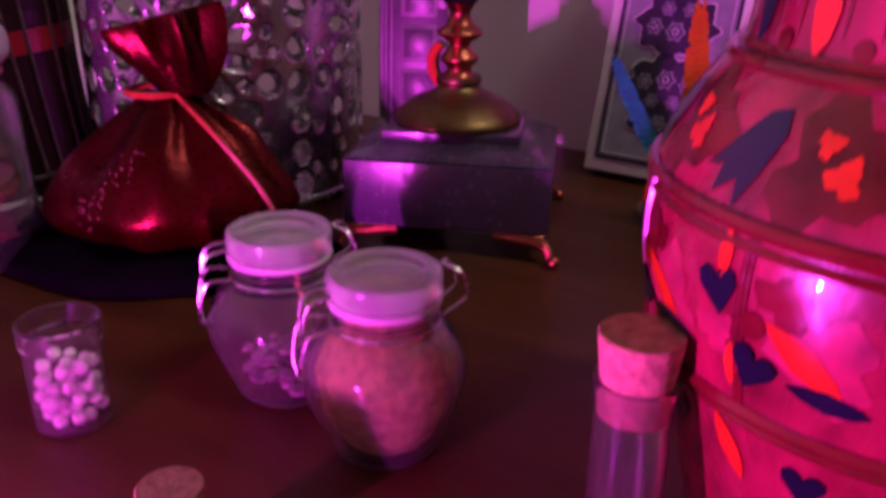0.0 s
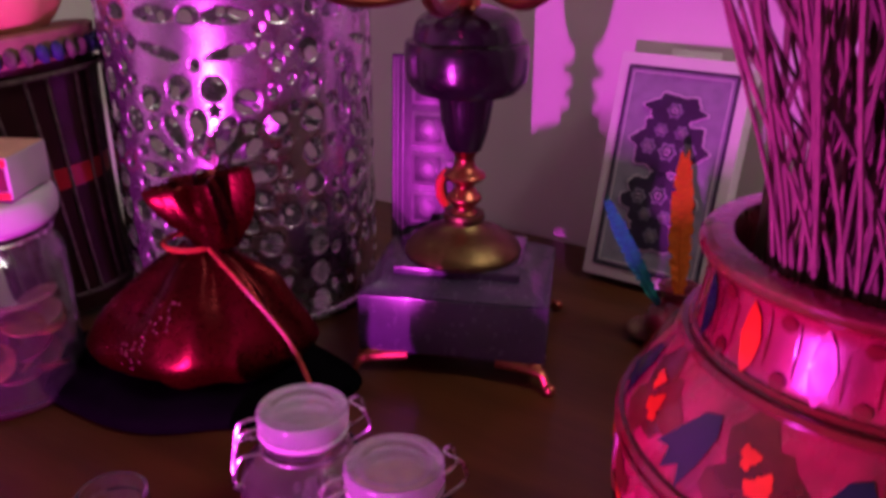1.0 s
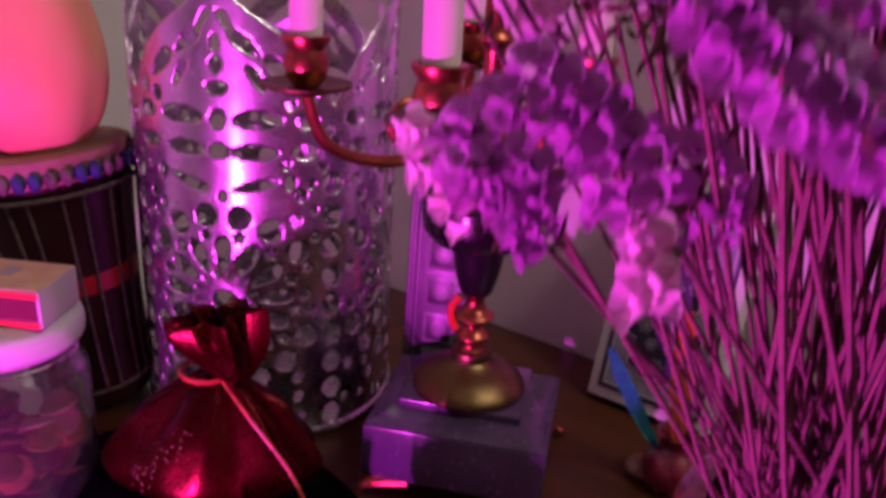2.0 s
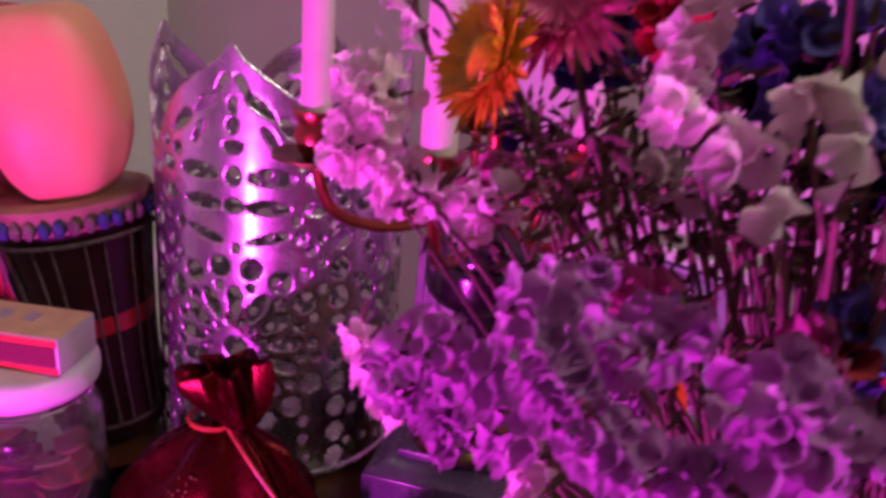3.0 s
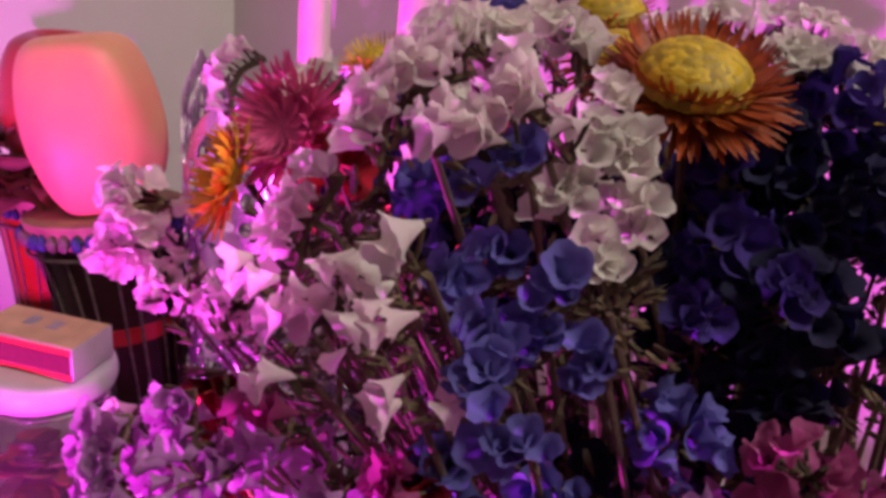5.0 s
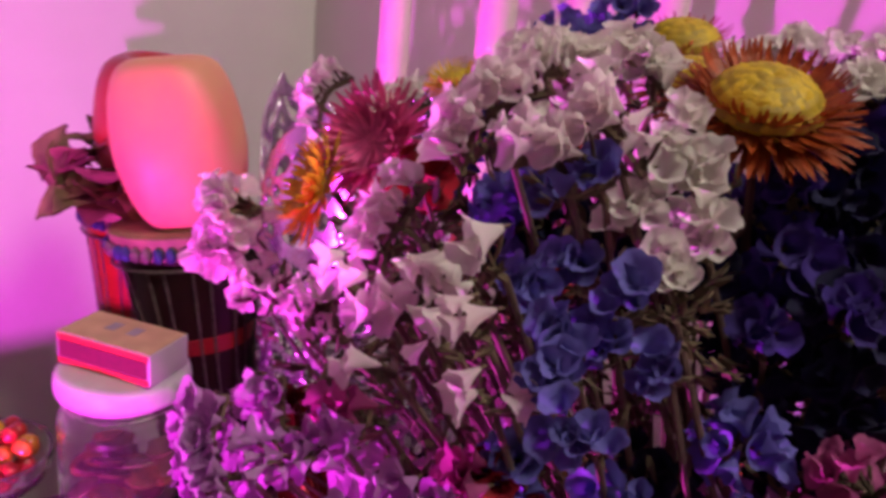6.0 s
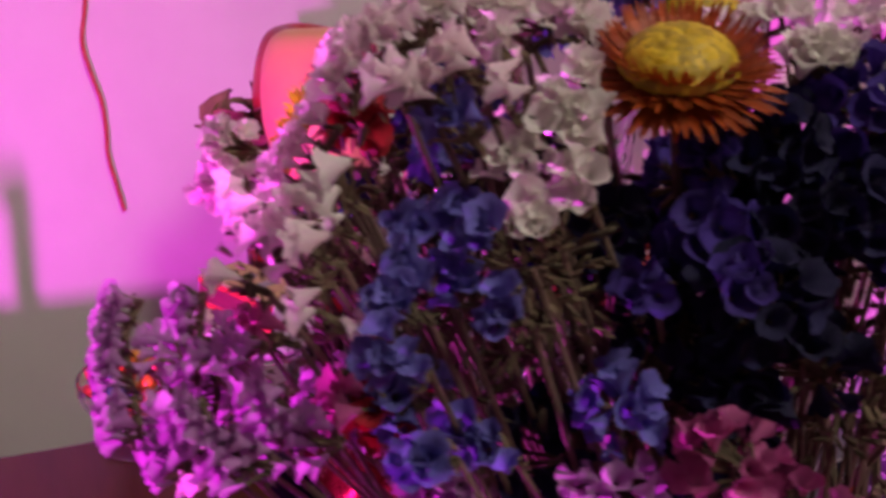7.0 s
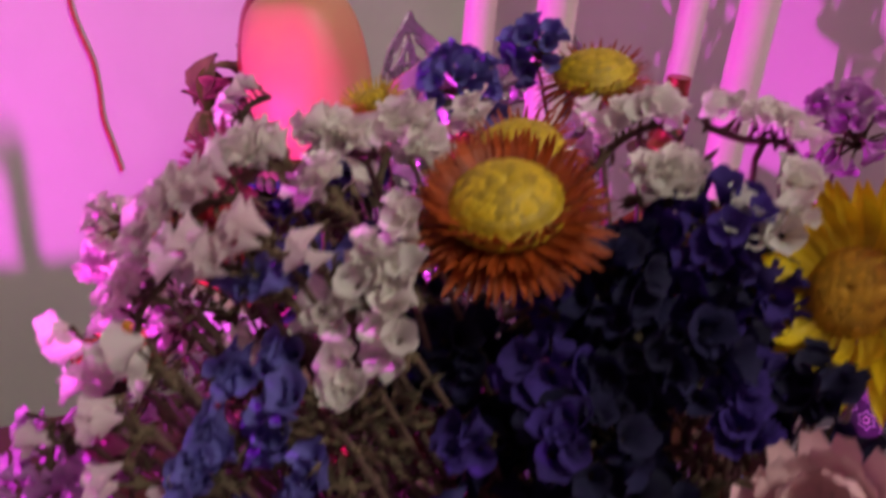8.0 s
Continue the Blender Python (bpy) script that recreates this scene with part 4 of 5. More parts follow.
def leaf_pile():
    t = thing("dried_leaves", (-0.3330, 0.4560, 0.1430), "pile of dry brown leaves and petals on a drum", "leaves")
    rnd = random.Random(21)
    for k in range(70):
        bm = bmesh.new()
        a, r, z = rnd.uniform(0, 6.3), 0.043 * rnd.random() ** 0.5, rnd.uniform(0.002, 0.060)
        m = Euler((rnd.uniform(-0.5, 1.2), rnd.uniform(-0.6, 0.6), rnd.uniform(0, 6.3))).to_matrix()
        dry_leaf(bm, Vector((r * math.cos(a), r * math.sin(a), z * (1 - r / 0.06))), m, rnd.uniform(0.022, 0.036), rnd)
        part("leaf", bm, LEAFD, t)


leaf_pile()


def tall_jar():
    at = (-0.2210, 0.3410, 0)
    t = thing("clip_top_jar", at, "tall clear glass clip-top jar with white lid and tan contents", "jar", rz=160)
    R = 0.036
    o = smooth_profile([(R * 0.8, 0.0), (R * 0.97, 0.002), (R, 0.010), (R, 0.060), (R * 0.97, 0.070), (R * 0.84, 0.077), (R * 0.84, 0.084)], 4)
    part("body", lathe(o + [(max(r - 0.0022, 0.001), max(z, 0.004)) for r, z in reversed(o)], 56, closed=False), CLEAR, t, "clear glass body")
    part("lid", lathe(smooth_profile([(R * 0.86, 0.085), (R * 0.98, 0.0865), (R * 0.99, 0.0945), (R * 0.90, 0.0985), (R * 0.6, 0.1000), (0.001, 0.1002)], 4), 56), LIDW, t, "white lid")
    part("seal", torus(R * 0.9, 0.0014, 0.0852, 48, 6), RUBBER, t)
    part("neck_wire", torus(R * 0.87, 0.0010, 0.080, 48, 6), WIRE, t)
    part("clasp", tube(curve([(R * 0.9, 0.008, 0.080), (R * 1.10, 0.009, 0.078), (R * 1.16, 0.007, 0.060), (R * 1.14, 0, 0.050), (R * 1.16, -0.007, 0.060), (R * 1.10, -0.009, 0.078), (R * 0.9, -0.008, 0.080)]), 0.0011, sides=6), WIRE, t)
    rnd = random.Random(5)
    for k in range(44):
        a, r = rnd.uniform(0, 6.3), 0.023 * rnd.random() ** 0.5
        bm = lathe([(0.006, 0.0), (0.0095, 0.0006), (0.0095, 0.0022), (0.006, 0.0028)], 18)
        ob = part("dried_slice", bm, (SLICE, SKIN, SLICE, MATCHR)[k % 4], t)
        ob.matrix_local = pose(r * math.cos(a), r * math.sin(a), 0.005 + 0.0010 * k, rnd.uniform(-35, 35), rnd.uniform(-35, 35), 0)


tall_jar()


def matchbox():
    t = thing("matchbox", (-0.2200, 0.3400, 0.1003), "tan-topped matchbox with dark red striker, lying on the jar lid", "matchbox", rz=2)
    part("sleeve", box(0.060, 0.032, 0.0180, (0, 0, 0.0090), 0.0006), MATCHP, t, "pale paper sleeve")
    part("top_label", box(0.0585, 0.0305, 0.0004, (0, 0, 0.0182)), MATCHT, t, "tan top label")
    part("striker", box(0.057, 0.0005, 0.0100, (0, -0.0162, 0.0090)), MATCHR, t, "dark red striker")
    for z in (0.0019, 0.0160):
        part("red_edge", box(0.0585, 0.0005, 0.0032, (0, -0.0162, z)), MATCHE, t)
    for x in (-0.008, 0.006):
        part("print_bar", box(0.006, 0.009, 0.0003, (x, 0.003, 0.0185)), CARDG, t)


matchbox()


def sweets_dish():
    t = thing("footed_bowl", (-0.2800, 0.3000, 0), "small clear glass footed bowl of red and orange sweets", "bowl")
    o = smooth_profile([(0.020, 0.0), (0.022, 0.001), (0.019, 0.003), (0.007, 0.008), (0.0065, 0.016), (0.014, 0.0215), (0.026, 0.028), (0.0325, 0.037), (0.0335, 0.047)], 4)
    i = smooth_profile([(0.0315, 0.047), (0.0300, 0.037), (0.024, 0.0305), (0.012, 0.0245), (0.001, 0.0235)], 4)
    part("bowl", lathe(o + i, 48, closed=False), CLEAR, t, "clear glass")
    rnd, put = random.Random(8), []
    for _ in range(3000):
        a, r, z = rnd.uniform(0, 6.3), 0.026 * rnd.random() ** 0.5, rnd.uniform(0.030, 0.056)
        p = Vector((r * math.cos(a), r * math.sin(a), z))
        if z - 0.030 > (r / 0.026) ** 2 * 0.006 and z < 0.056 - (r / 0.026) ** 2 * 0.008 and all((p - q).length > 0.0105 for q in put):
            put.append(p)
    for k, p in enumerate(put):
        ob = part("sweet", ball(0.0062, (0, 0, 0), 2, (1, 0.85, 0.8), rough=0.12), (CANDYR, CANDY, CANDYR, CANDYY, CANDYR, CANDYB)[k % 6], t)
        ob.location = p
        ob.rotation_euler = (rnd.uniform(0, 3), rnd.uniform(0, 3), 0)


sweets_dish()


def wall_thread():
    t = thing("red_thread", (0, 0, 0), "thin red thread hanging against the wall", "thread")
    rows = [(0.376, 0.300), (0.378, 0.262), (0.382, 0.225), (0.385, 0.200), (0.380, 0.176), (0.372, 0.150), (0.369, 0.125), (0.368, 0.098), (0.362, 0.072), (0.356, 0.046)]
    pts = curve([tuple(room_point(0.004, v, z)) for v, z in rows], 5)
    part("strand", tube(pts, 0.0019, sides=6), STRING, t)


wall_thread()


def shadow_frame():
    """Unseen thin open frame added by the lamp; it shadows the side wall."""
    t = thing("open_frame", (-0.2995, 0.1240, 0), "thin black open frame, unseen, added to shadow the side wall", "frame", rz=41)
    for x in (0, -0.050):
        part("post", box(0.0050, 0.004, 0.0405, (x, 0, 0.02025), 0.0005), PLASTIC, t)
    part("top_rail", box(0.0550, 0.004, 0.007, (-0.025, 0, 0.0440), 0.0005), PLASTIC, t)


shadow_frame()


# ---- the dried bouquet ----
NECK = Vector((VX, VY, 0.1390))


def calyx_mesh(name, material, seed, open_=1.0):
    """A papery funnel with five blunt, pleated lobes and an uneven rim."""
    rnd = random.Random(seed)
    bm = bmesh.new()
    segs, rings = 20, []
    rows = ((0.15, 0.0), (0.28, 0.34), (0.45, 0.74), (0.68, 1.08), (0.92, 1.34), (1.12, 1.48))
    ph, oval = rnd.uniform(0, 6), rnd.uniform(0.80, 0.98)
    lobe_height = [rnd.uniform(-0.09, 0.09) for _ in range(5)]
    for j, (r, z) in enumerate(rows):
        k2 = (j / 5) ** 2
        ring = []
        for k in range(segs):
            a = 2 * math.pi * k / segs
            wave = math.cos(5 * a)
            lob = 1 + 0.07 * k2 * wave + 0.06 * k2 * rnd.uniform(-1, 1)
            x, y = r * open_ * lob * math.cos(a + ph), r * open_ * lob * math.sin(a + ph)
            z2 = z + k2 * (0.06 * math.cos(5 * a + 0.8) + 0.07 * math.sin(9 * a + ph) + lobe_height[int(round(k / 4)) % 5] + 0.06 * math.sin(2 * a + ph)) + 0.07 * k2 * rnd.uniform(-1, 1)
            ring.append(bm.verts.new((x, y * (1 + (oval - 1) * j / 5), z2 + (0.25 * (1 - open_) * k2))))
        rings.append(ring)
    for lo, hi in zip(rings, rings[1:]):
        for k in range(segs):
            bm.faces.new((lo[k], lo[(k + 1) % segs], hi[(k + 1) % segs], hi[k]))
    me = bpy.data.meshes.new(name)
    bm.normal_update()
    bm.to_mesh(me)
    bm.free()
    me.materials.append(material)
    me.polygons.foreach_set("use_smooth", [True] * len(me.polygons))
    return me


CALYX = {}
# "pink" is white statice whose colour holds the magenta light's tint
for key, material in (("white", FW), ("pink", FP), ("lilac", FL), ("blue", FB), ("violet", FV), ("indigo", FD), ("magenta", FM), ("crimson", FR)):
    CALYX[key] = [calyx_mesh("calyx", material, 31 * s + len(key), (0.95, 0.8, 1.1, 0.62, 1.0)[s]) for s in range(5)]


def bract_blades(bm, at, turn, size):
    """Three narrow dry blades round a stalk."""
    for k3 in range(3):
        m = turn @ Matrix.Rotation(2.1 * k3, 3, "Z")
        rows = []
        for k, w in enumerate((0.10, 0.16, 0.10, 0.01)):
            z = k / 3
            rows.append([bm.verts.new(at + m @ Vector((x * w, 0.06 + 0.22 * z * z, z)) * size) for x in (-1, 1)])
        for lo, hi in zip(rows, rows[1:]):
            bm.faces.new((lo[0], lo[1], hi[1], hi[0]))


LABELS = {"white": "dried white statice sprig in the vase", "pink": "dried white statice sprig tinted pink for magenta light in the vase", "lilac": "dried lilac statice sprig in the vase",
          "blue": "dried blue statice sprig in the vase", "violet": "dried violet statice sprig in the vase", "indigo": "dried dark indigo statice sprig in the vase",
          "magenta": "dried magenta statice sprig in the vase", "crimson": "dried crimson flower sprig in the vase"}
SEED = [100]


def stem_path(head, rnd):
    """From inside the vase's neck, up and out to the flower head."""
    a, r = rnd.uniform(0, 6.3), 0.026 * rnd.random() ** 0.5
    low = Vector((VX + 0.5 * r * math.cos(a), VY + 0.5 * r * math.sin(a), 0.03))
    at_neck = NECK + Vector((r * math.cos(a), r * math.sin(a), 0))
    h = Vector(head)
    pull = (h - at_neck)
    side = Vector((pull.x, pull.y, 0))
    if side.length > 1e-4:
        at_neck += side.normalized() * min(0.022, side.length * 0.25)
        d = at_neck - NECK
        if d.xy.length > 0.034:
            at_neck = NECK + d * (0.034 / d.xy.length)
    mid = at_neck.lerp(h, 0.5) + Vector((rnd.uniform(-0.004, 0.004), rnd.uniform(-0.004, 0.004), -0.002)) + (h - at_neck).cross(Vector((0, 0, 1))).normalized() * rnd.uniform(-0.004, 0.004)
    return [low, at_neck, mid, h]


def sprig(key, x, y, z, n=8, spread=0.0065, size=0.0021, face=(-0.25, -0.55, 0.35), stem=True):
    """A statice sprig: a stem that forks into short stalks, each with a trumpet and dry bracts."""
    SEED[0] += 1
    rnd = random.Random(SEED[0])
    if key in ("lilac", "magenta"):
        size, n = size * 0.86, int(n * 1.35)
    n = int(n * 1.9)
    t = thing("statice_sprig", (x, y, z), LABELS[key], "dried flower", "dried flowers in the vase")
    head = Vector((x, y, z))
    if stem:
        pts = [p - head for p in stem_path(head, rnd)]
        part("stem", tube(curve(pts, 6), 0.0005, 0.0003, 6), STEM, t)
    f = Vector(face).normalized()
    put = []
    for _ in range(n * 30):
        d = Vector((rnd.gauss(0, 1), rnd.gauss(0, 1), rnd.gauss(0, 1))).normalized()
        d = (d + f * 0.55).normalized()
        p = Vector((d.x * spread, d.y * spread, d.z * spread)) * rnd.uniform(0.75, 1.05)
        if all((p - q).length > size * 0.95 for q, _ in put):
            put.append((p, d))
        if len(put) == n:
            break
    stalks = bmesh.new()
    for p, d in put:
        root = add_calyx(t, key, p, d, size, rnd, stalks)
        tube([f * -spread * 0.9, root * 0.5 - f * spread * 0.3, root], 0.00026, 0.00026, 5, stalks)
    tagged(part("stalk_tuft", stalks, BRACT, t, "thin green-brown stalks"), kind="stuff")
    return t


def add_calyx(t, key, p, d, size, rnd, stalks, wobble=0.22):
    """One funnel with its mouth at p, opening along d, and dry blades at its foot. Gives the foot."""
    s = size * rnd.uniform(0.84, 1.14)
    q = (d + Vector((rnd.gauss(0, wobble), rnd.gauss(0, wobble), rnd.gauss(0, wobble)))).to_track_quat("Z", "Y").to_matrix()
    root = p - q @ Vector((0, 0, s * 1.55))
    c = new("calyx", rnd.choice(CALYX[key]))
    c.parent = t
    c.matrix_local = Matrix.Translation(root) @ (q @ Matrix.Rotation(rnd.uniform(0, 6.3), 3, "Z")).to_4x4() @ Matrix.Scale(s, 4)
    bract_blades(stalks, root - q @ Vector((0, 0, s * 0.4)), q @ Matrix.Rotation(rnd.uniform(0, 6.3), 3, "Z"), s * 0.62)
    return root


HEART_OF_BUNCH = Vector((0.088, 0.175, 0.235))


def cyme(key, n, *path, size=0.0019, wide=1.15):
    """A one-sided statice spike: funnels in ranks along a bent axis, all turned out of the bunch."""
    SEED[0] += 1
    rnd = random.Random(SEED[0])
    pts = [Vector(p) for p in path]
    mid = sum(pts, Vector()) / len(pts)
    out = (mid - HEART_OF_BUNCH).normalized()
    t = thing("statice_spike", mid, LABELS[key].replace("sprig", "spike"), "dried flower", "dried flowers in the vase")
    line = [Vector(p) - mid for p in (curve(pts, 8) if len(pts) > 2 else [pts[0].lerp(pts[1], k / 8) for k in range(9)])]
    axis = [p - out * size * 2.7 for p in line]
    low = [p - mid for p in stem_path(mid - out * size * 4.0, rnd)]
    part("stem", tube(curve(low, 6), 0.0006, 0.0004, 6), STEM, t)
    stalks = bmesh.new()
    tube(axis, 0.0006, 0.0005, 5, stalks)
    tube([low[-1], axis[len(axis) // 2]], 0.0005, 0.0005, 5, stalks)
    put = []
    n = int(n * 1.3) if n > 4 else n
    tries = [(k + 0.5) / n for k in range(n)]
    for i, s in enumerate(tries):
        f = s * (len(line) - 1)
        k = min(int(f), len(line) - 2)
        along = (line[k + 1] - line[k]).normalized()
        side = along.cross(out).normalized()
        rank = (-1, 1, 0)[i % 3] if n > 5 else (-0.45, 0.45)[i % 2]
        p = line[k].lerp(line[k + 1], f - k) + side * (rank * size * wide * rnd.uniform(0.75, 1.05)) - out * (size * 0.35 * abs(rank)) + along * size * rnd.uniform(-0.3, 0.3)
        d = (out + side * rank * 0.55 + along * rnd.uniform(-0.5, 0.5) + Vector((0, 0, rnd.uniform(-0.1, 0.35))) + (Vector((-0.45, -0.1, -0.3)) if key in ("pink", "lilac", "magenta") else Vector())).normalized()
        if n < 4:
            d = Vector((-0.60 + rnd.uniform(-0.3, 0.3), -0.60, -0.35 + rnd.uniform(-0.3, 0.3))).normalized()
        root = add_calyx(t, key, p, d, size, rnd, stalks, 0.16)
        tube([axis[k], (axis[k] + root) / 2 - out * size * 0.2, root], 0.00024, 0.00024, 5, stalks)
    for _ in range(n // 2 + 1):
        p = rnd.choice(axis) + Vector((rnd.gauss(0, 1), rnd.gauss(0, 1), rnd.gauss(0, 1))) * size * 0.5
        bract_blades(stalks, p, Vector((rnd.gauss(0, 1), rnd.gauss(0, 1), rnd.gauss(0, 1))).to_track_quat("Z", "Y").to_matrix(), size * rnd.uniform(0.8, 1.3))
    tagged(part("stalk_tuft", stalks, BRACT, t, "thin green-brown stalks and dry bracts"), kind="stuff")
    return t


def petal_mesh(material, length, width, curl, tip=0.15):
    bm = bmesh.new()
    rows = []
    for k in range(5):
        s = k / 4
        w = width * (0.55 + 0.9 * s - 1.25 * s * s + (tip if k < 4 or tip > 0.2 else -0.20))
        rows.append([bm.verts.new((x * max(w, 0.0002) * 0.5, length * s * math.cos(curl * s), length * s * math.sin(curl * s) + (0.12 * width if x else 0))) for x in (-1, 0, 1)])
    for lo, hi in zip(rows, rows[1:]):
        for j in (0, 1):
            bm.faces.new((lo[j], lo[j + 1], hi[j + 1], hi[j]))
    me = bpy.data.meshes.new("petal")
    bm.to_mesh(me)
    bm.free()
    me.materials.append(material)
    me.polygons.foreach_set("use_smooth", [True] * len(me.polygons))
    return me


def strawflower(x, y, z, face, radius, disc, ray, label, disc_r=0.55, dome=0.55, layers=3, count=34, droop=0.0, stem=True, broad=0.09):
    """A papery everlasting flower: rings of stiff pointed bracts round a domed middle of closed bracts."""
    SEED[0] += 1
    rnd = random.Random(SEED[0])
    t = thing("strawflower", (x, y, z), label, "dried flower", "dried flowers in the vase")
    q = Vector(face).to_track_quat("Z", "Y").to_matrix().to_4x4()
    head = Vector((x, y, z))
    if stem:
        pts = [p - head for p in stem_path(head - Vector(face).normalized() * radius * 0.3, rnd)]
        part("stem", tube(curve(pts, 6), 0.0008, 0.0006, 6), STEM, t)
    rd = radius * disc_r
    bm = lathe(smooth_profile([(rd * 0.5, -rd * 0.35), (rd * 0.95, -rd * 0.1), (rd * 0.98, rd * 0.12), (rd * 0.75, rd * dome * 0.85), (rd * 0.35, rd * dome * 1.05), (rd * 0.12, rd * dome * 0.92), (0.0001, rd * dome * 0.80)], 4), 36)
    for v in bm.verts:
        v.co *= 0.88 + 0.07 * noise.noise(v.co * 900)
    bmesh.ops.transform(bm, matrix=q, verts=bm.verts)
    part("disc", bm, disc, t)
    long_ = [petal_mesh(ray, radius * 0.56, radius * broad, c, 0.32 if broad > 0.2 else 0.15) for c in (0.05 - droop, 0.35 - droop, 0.75 - droop)]
    for layer in range(layers):
        for k in range(count):
            a = 2 * math.pi * (k + 0.5 * (layer % 2)) / count + rnd.uniform(-0.05, 0.05)
            ob = new("petal", long_[layer % 3])
            ob.parent = t
            ob.matrix_local = q @ Matrix.Rotation(a, 4, "Z") @ Matrix.Translation((0, radius * max(0.06, min(0.42, disc_r + 0.04) - 0.04 * layer), rd * (0.16 * layer - 0.15))) @ Matrix.Rotation(rnd.uniform(-0.14, 0.14), 4, "X") @ Matrix.Scale(rnd.uniform(0.88, 1.08) * (1 - 0.1 * layer), 4)
    short = petal_mesh(disc, rd * 0.46, rd * 0.30, 0.8)
    for ring, (rr, n, lift) in enumerate(((0.98, 30, 0.12), (0.86, 28, 0.30), (0.70, 24, 0.44), (0.52, 18, 0.54), (0.34, 11, 0.60))):
        for k in range(n):
            a = 2 * math.pi * (k + 0.5 * ring) / n
            ob = new("disc_petal", short)
            ob.parent = t
            ob.matrix_local = q @ Matrix.Rotation(a, 4, "Z") @ Matrix.Translation((0, rd * rr, rd * dome * lift * 1.6)) @ Matrix.Rotation(1.80 + 0.20 * ring, 4, "X") @ Matrix.Scale(rnd.uniform(0.85, 1.1), 4)
    return t


# spikes that can be told apart, front to back
cyme("pink", 13, (0.0445, 0.0945, 0.3045), (0.0450, 0.0954, 0.3083), (0.0476, 0.0969, 0.3118), (0.0516, 0.0983, 0.3135))
cyme("pink", 7, (0.0508, 0.0924, 0.3071), (0.0545, 0.0936, 0.3082), (0.0584, 0.0945, 0.3082))
cyme("pink", 4, (0.0574, 0.0954, 0.3122), (0.0605, 0.0958, 0.3106))
cyme("pink", 3, (0.0604, 0.1011, 0.3085), (0.0627, 0.1011, 0.3063))
cyme("white", 4, (0.0645, 0.1116, 0.3106), (0.0675, 0.1117, 0.3098))
cyme("white", 7, (0.0636, 0.1069, 0.3071), (0.0672, 0.1072, 0.3065), (0.0702, 0.1070, 0.3044))
cyme("white", 7, (0.0643, 0.1041, 0.3039), (0.0654, 0.1037, 0.3015), (0.0620, 0.1031, 0.3010), (0.0630, 0.1027, 0.2987))
cyme("white", 6, (0.0687, 0.1050, 0.3025), (0.0703, 0.1045, 0.3002), (0.0703, 0.1038, 0.2977))
cyme("white", 6, (0.0690, 0.1010, 0.2973), (0.0670, 0.1006, 0.2963), (0.0685, 0.1001, 0.2944))
cyme("pink", 11, (0.0384, 0.0994, 0.3010), (0.0370, 0.0979, 0.2976), (0.0357, 0.0962, 0.2946), (0.0358, 0.0950, 0.2911))
cyme("pink", 3, (0.0340, 0.0893, 0.2914), (0.0362, 0.0897, 0.2896))
cyme("pink", 5, (0.0426, 0.0909, 0.2907), (0.0410, 0.0893, 0.2887), (0.0393, 0.0878, 0.2873))
cyme("pink", 3, (0.0446, 0.0894, 0.2935), (0.0455, 0.0894, 0.2925))
cyme("pink", 2, (0.0416, 0.0814, 0.2871), (0.0432, 0.0810, 0.2849))
cyme("pink", 3, (0.0498, 0.0829, 0.2923), (0.0529, 0.0835, 0.2913))
cyme("white", 2, (0.0510, 0.0866, 0.2977), (0.0521, 0.0868, 0.2971))
cyme("white", 2, (0.0477, 0.0901, 0.2922), (0.0493, 0.0906, 0.2918))
cyme("pink", 2, (0.0521, 0.0823, 0.2860), (0.0533, 0.0822, 0.2852))
cyme("pink", 2, (0.0576, 0.0873, 0.2847), (0.0586, 0.0864, 0.2827))
cyme("white", 2, (0.0472, 0.0863, 0.2893), (0.0484, 0.0851, 0.2860))
cyme("pink", 12, (0.0026, 0.1490, 0.3041), (-0.0009, 0.1466, 0.3014), (-0.0015, 0.1452, 0.2956), (0.0017, 0.1453, 0.2880))
cyme("white", 8, (0.0247, 0.1263, 0.3048), (0.0274, 0.1277, 0.3059), (0.0227, 0.1252, 0.3035))
cyme("white", 12, (0.0480, 0.1167, 0.3152), (0.0507, 0.1173, 0.3142), (0.0545, 0.1181, 0.3150))
cyme("white", 10, (0.0556, 0.1214, 0.3163), (0.0591, 0.1219, 0.3151), (0.0608, 0.1220, 0.3130))
cyme("white", 3, (0.0658, 0.1497, 0.3139), (0.0675, 0.1497, 0.3133))
cyme("white", 10, (0.0475, 0.1026, 0.3133), (0.0491, 0.1055, 0.3152), (0.0516, 0.1075, 0.3139))
cyme("white", 5, (0.0541, 0.1096, 0.3128), (0.0562, 0.1101, 0.3101))
cyme("white", 12, (0.0450, 0.1291, 0.3022), (0.0444, 0.1317, 0.3088), (0.0468, 0.1351, 0.3123), (0.0505, 0.1378, 0.3123))
cyme("white", 5, (0.0505, 0.1444, 0.3131), (0.0529, 0.1449, 0.3102))
cyme("white", 11, (0.0700, 0.1472, 0.3109), (0.0721, 0.1495, 0.3153), (0.0761, 0.1518, 0.3181), (0.0793, 0.1525, 0.3165))
cyme("white", 11, (0.0824, 0.1347, 0.3127), (0.0846, 0.1363, 0.3149), (0.0885, 0.1371, 0.3139))
cyme("white", 13, (0.0810, 0.1598, 0.3178), (0.0862, 0.1610, 0.3169), (0.0909, 0.1621, 0.3175), (0.0943, 0.1622, 0.3153))
cyme("white", 9, (0.0926, 0.1376, 0.3123), (0.0966, 0.1379, 0.3108), (0.1001, 0.1396, 0.3140))
cyme("white", 5, (0.0955, 0.1475, 0.3146), (0.0982, 0.1478, 0.3139))
cyme("blue", 4, (0.0601, 0.0975, 0.3060), (0.0573, 0.0966, 0.3040))
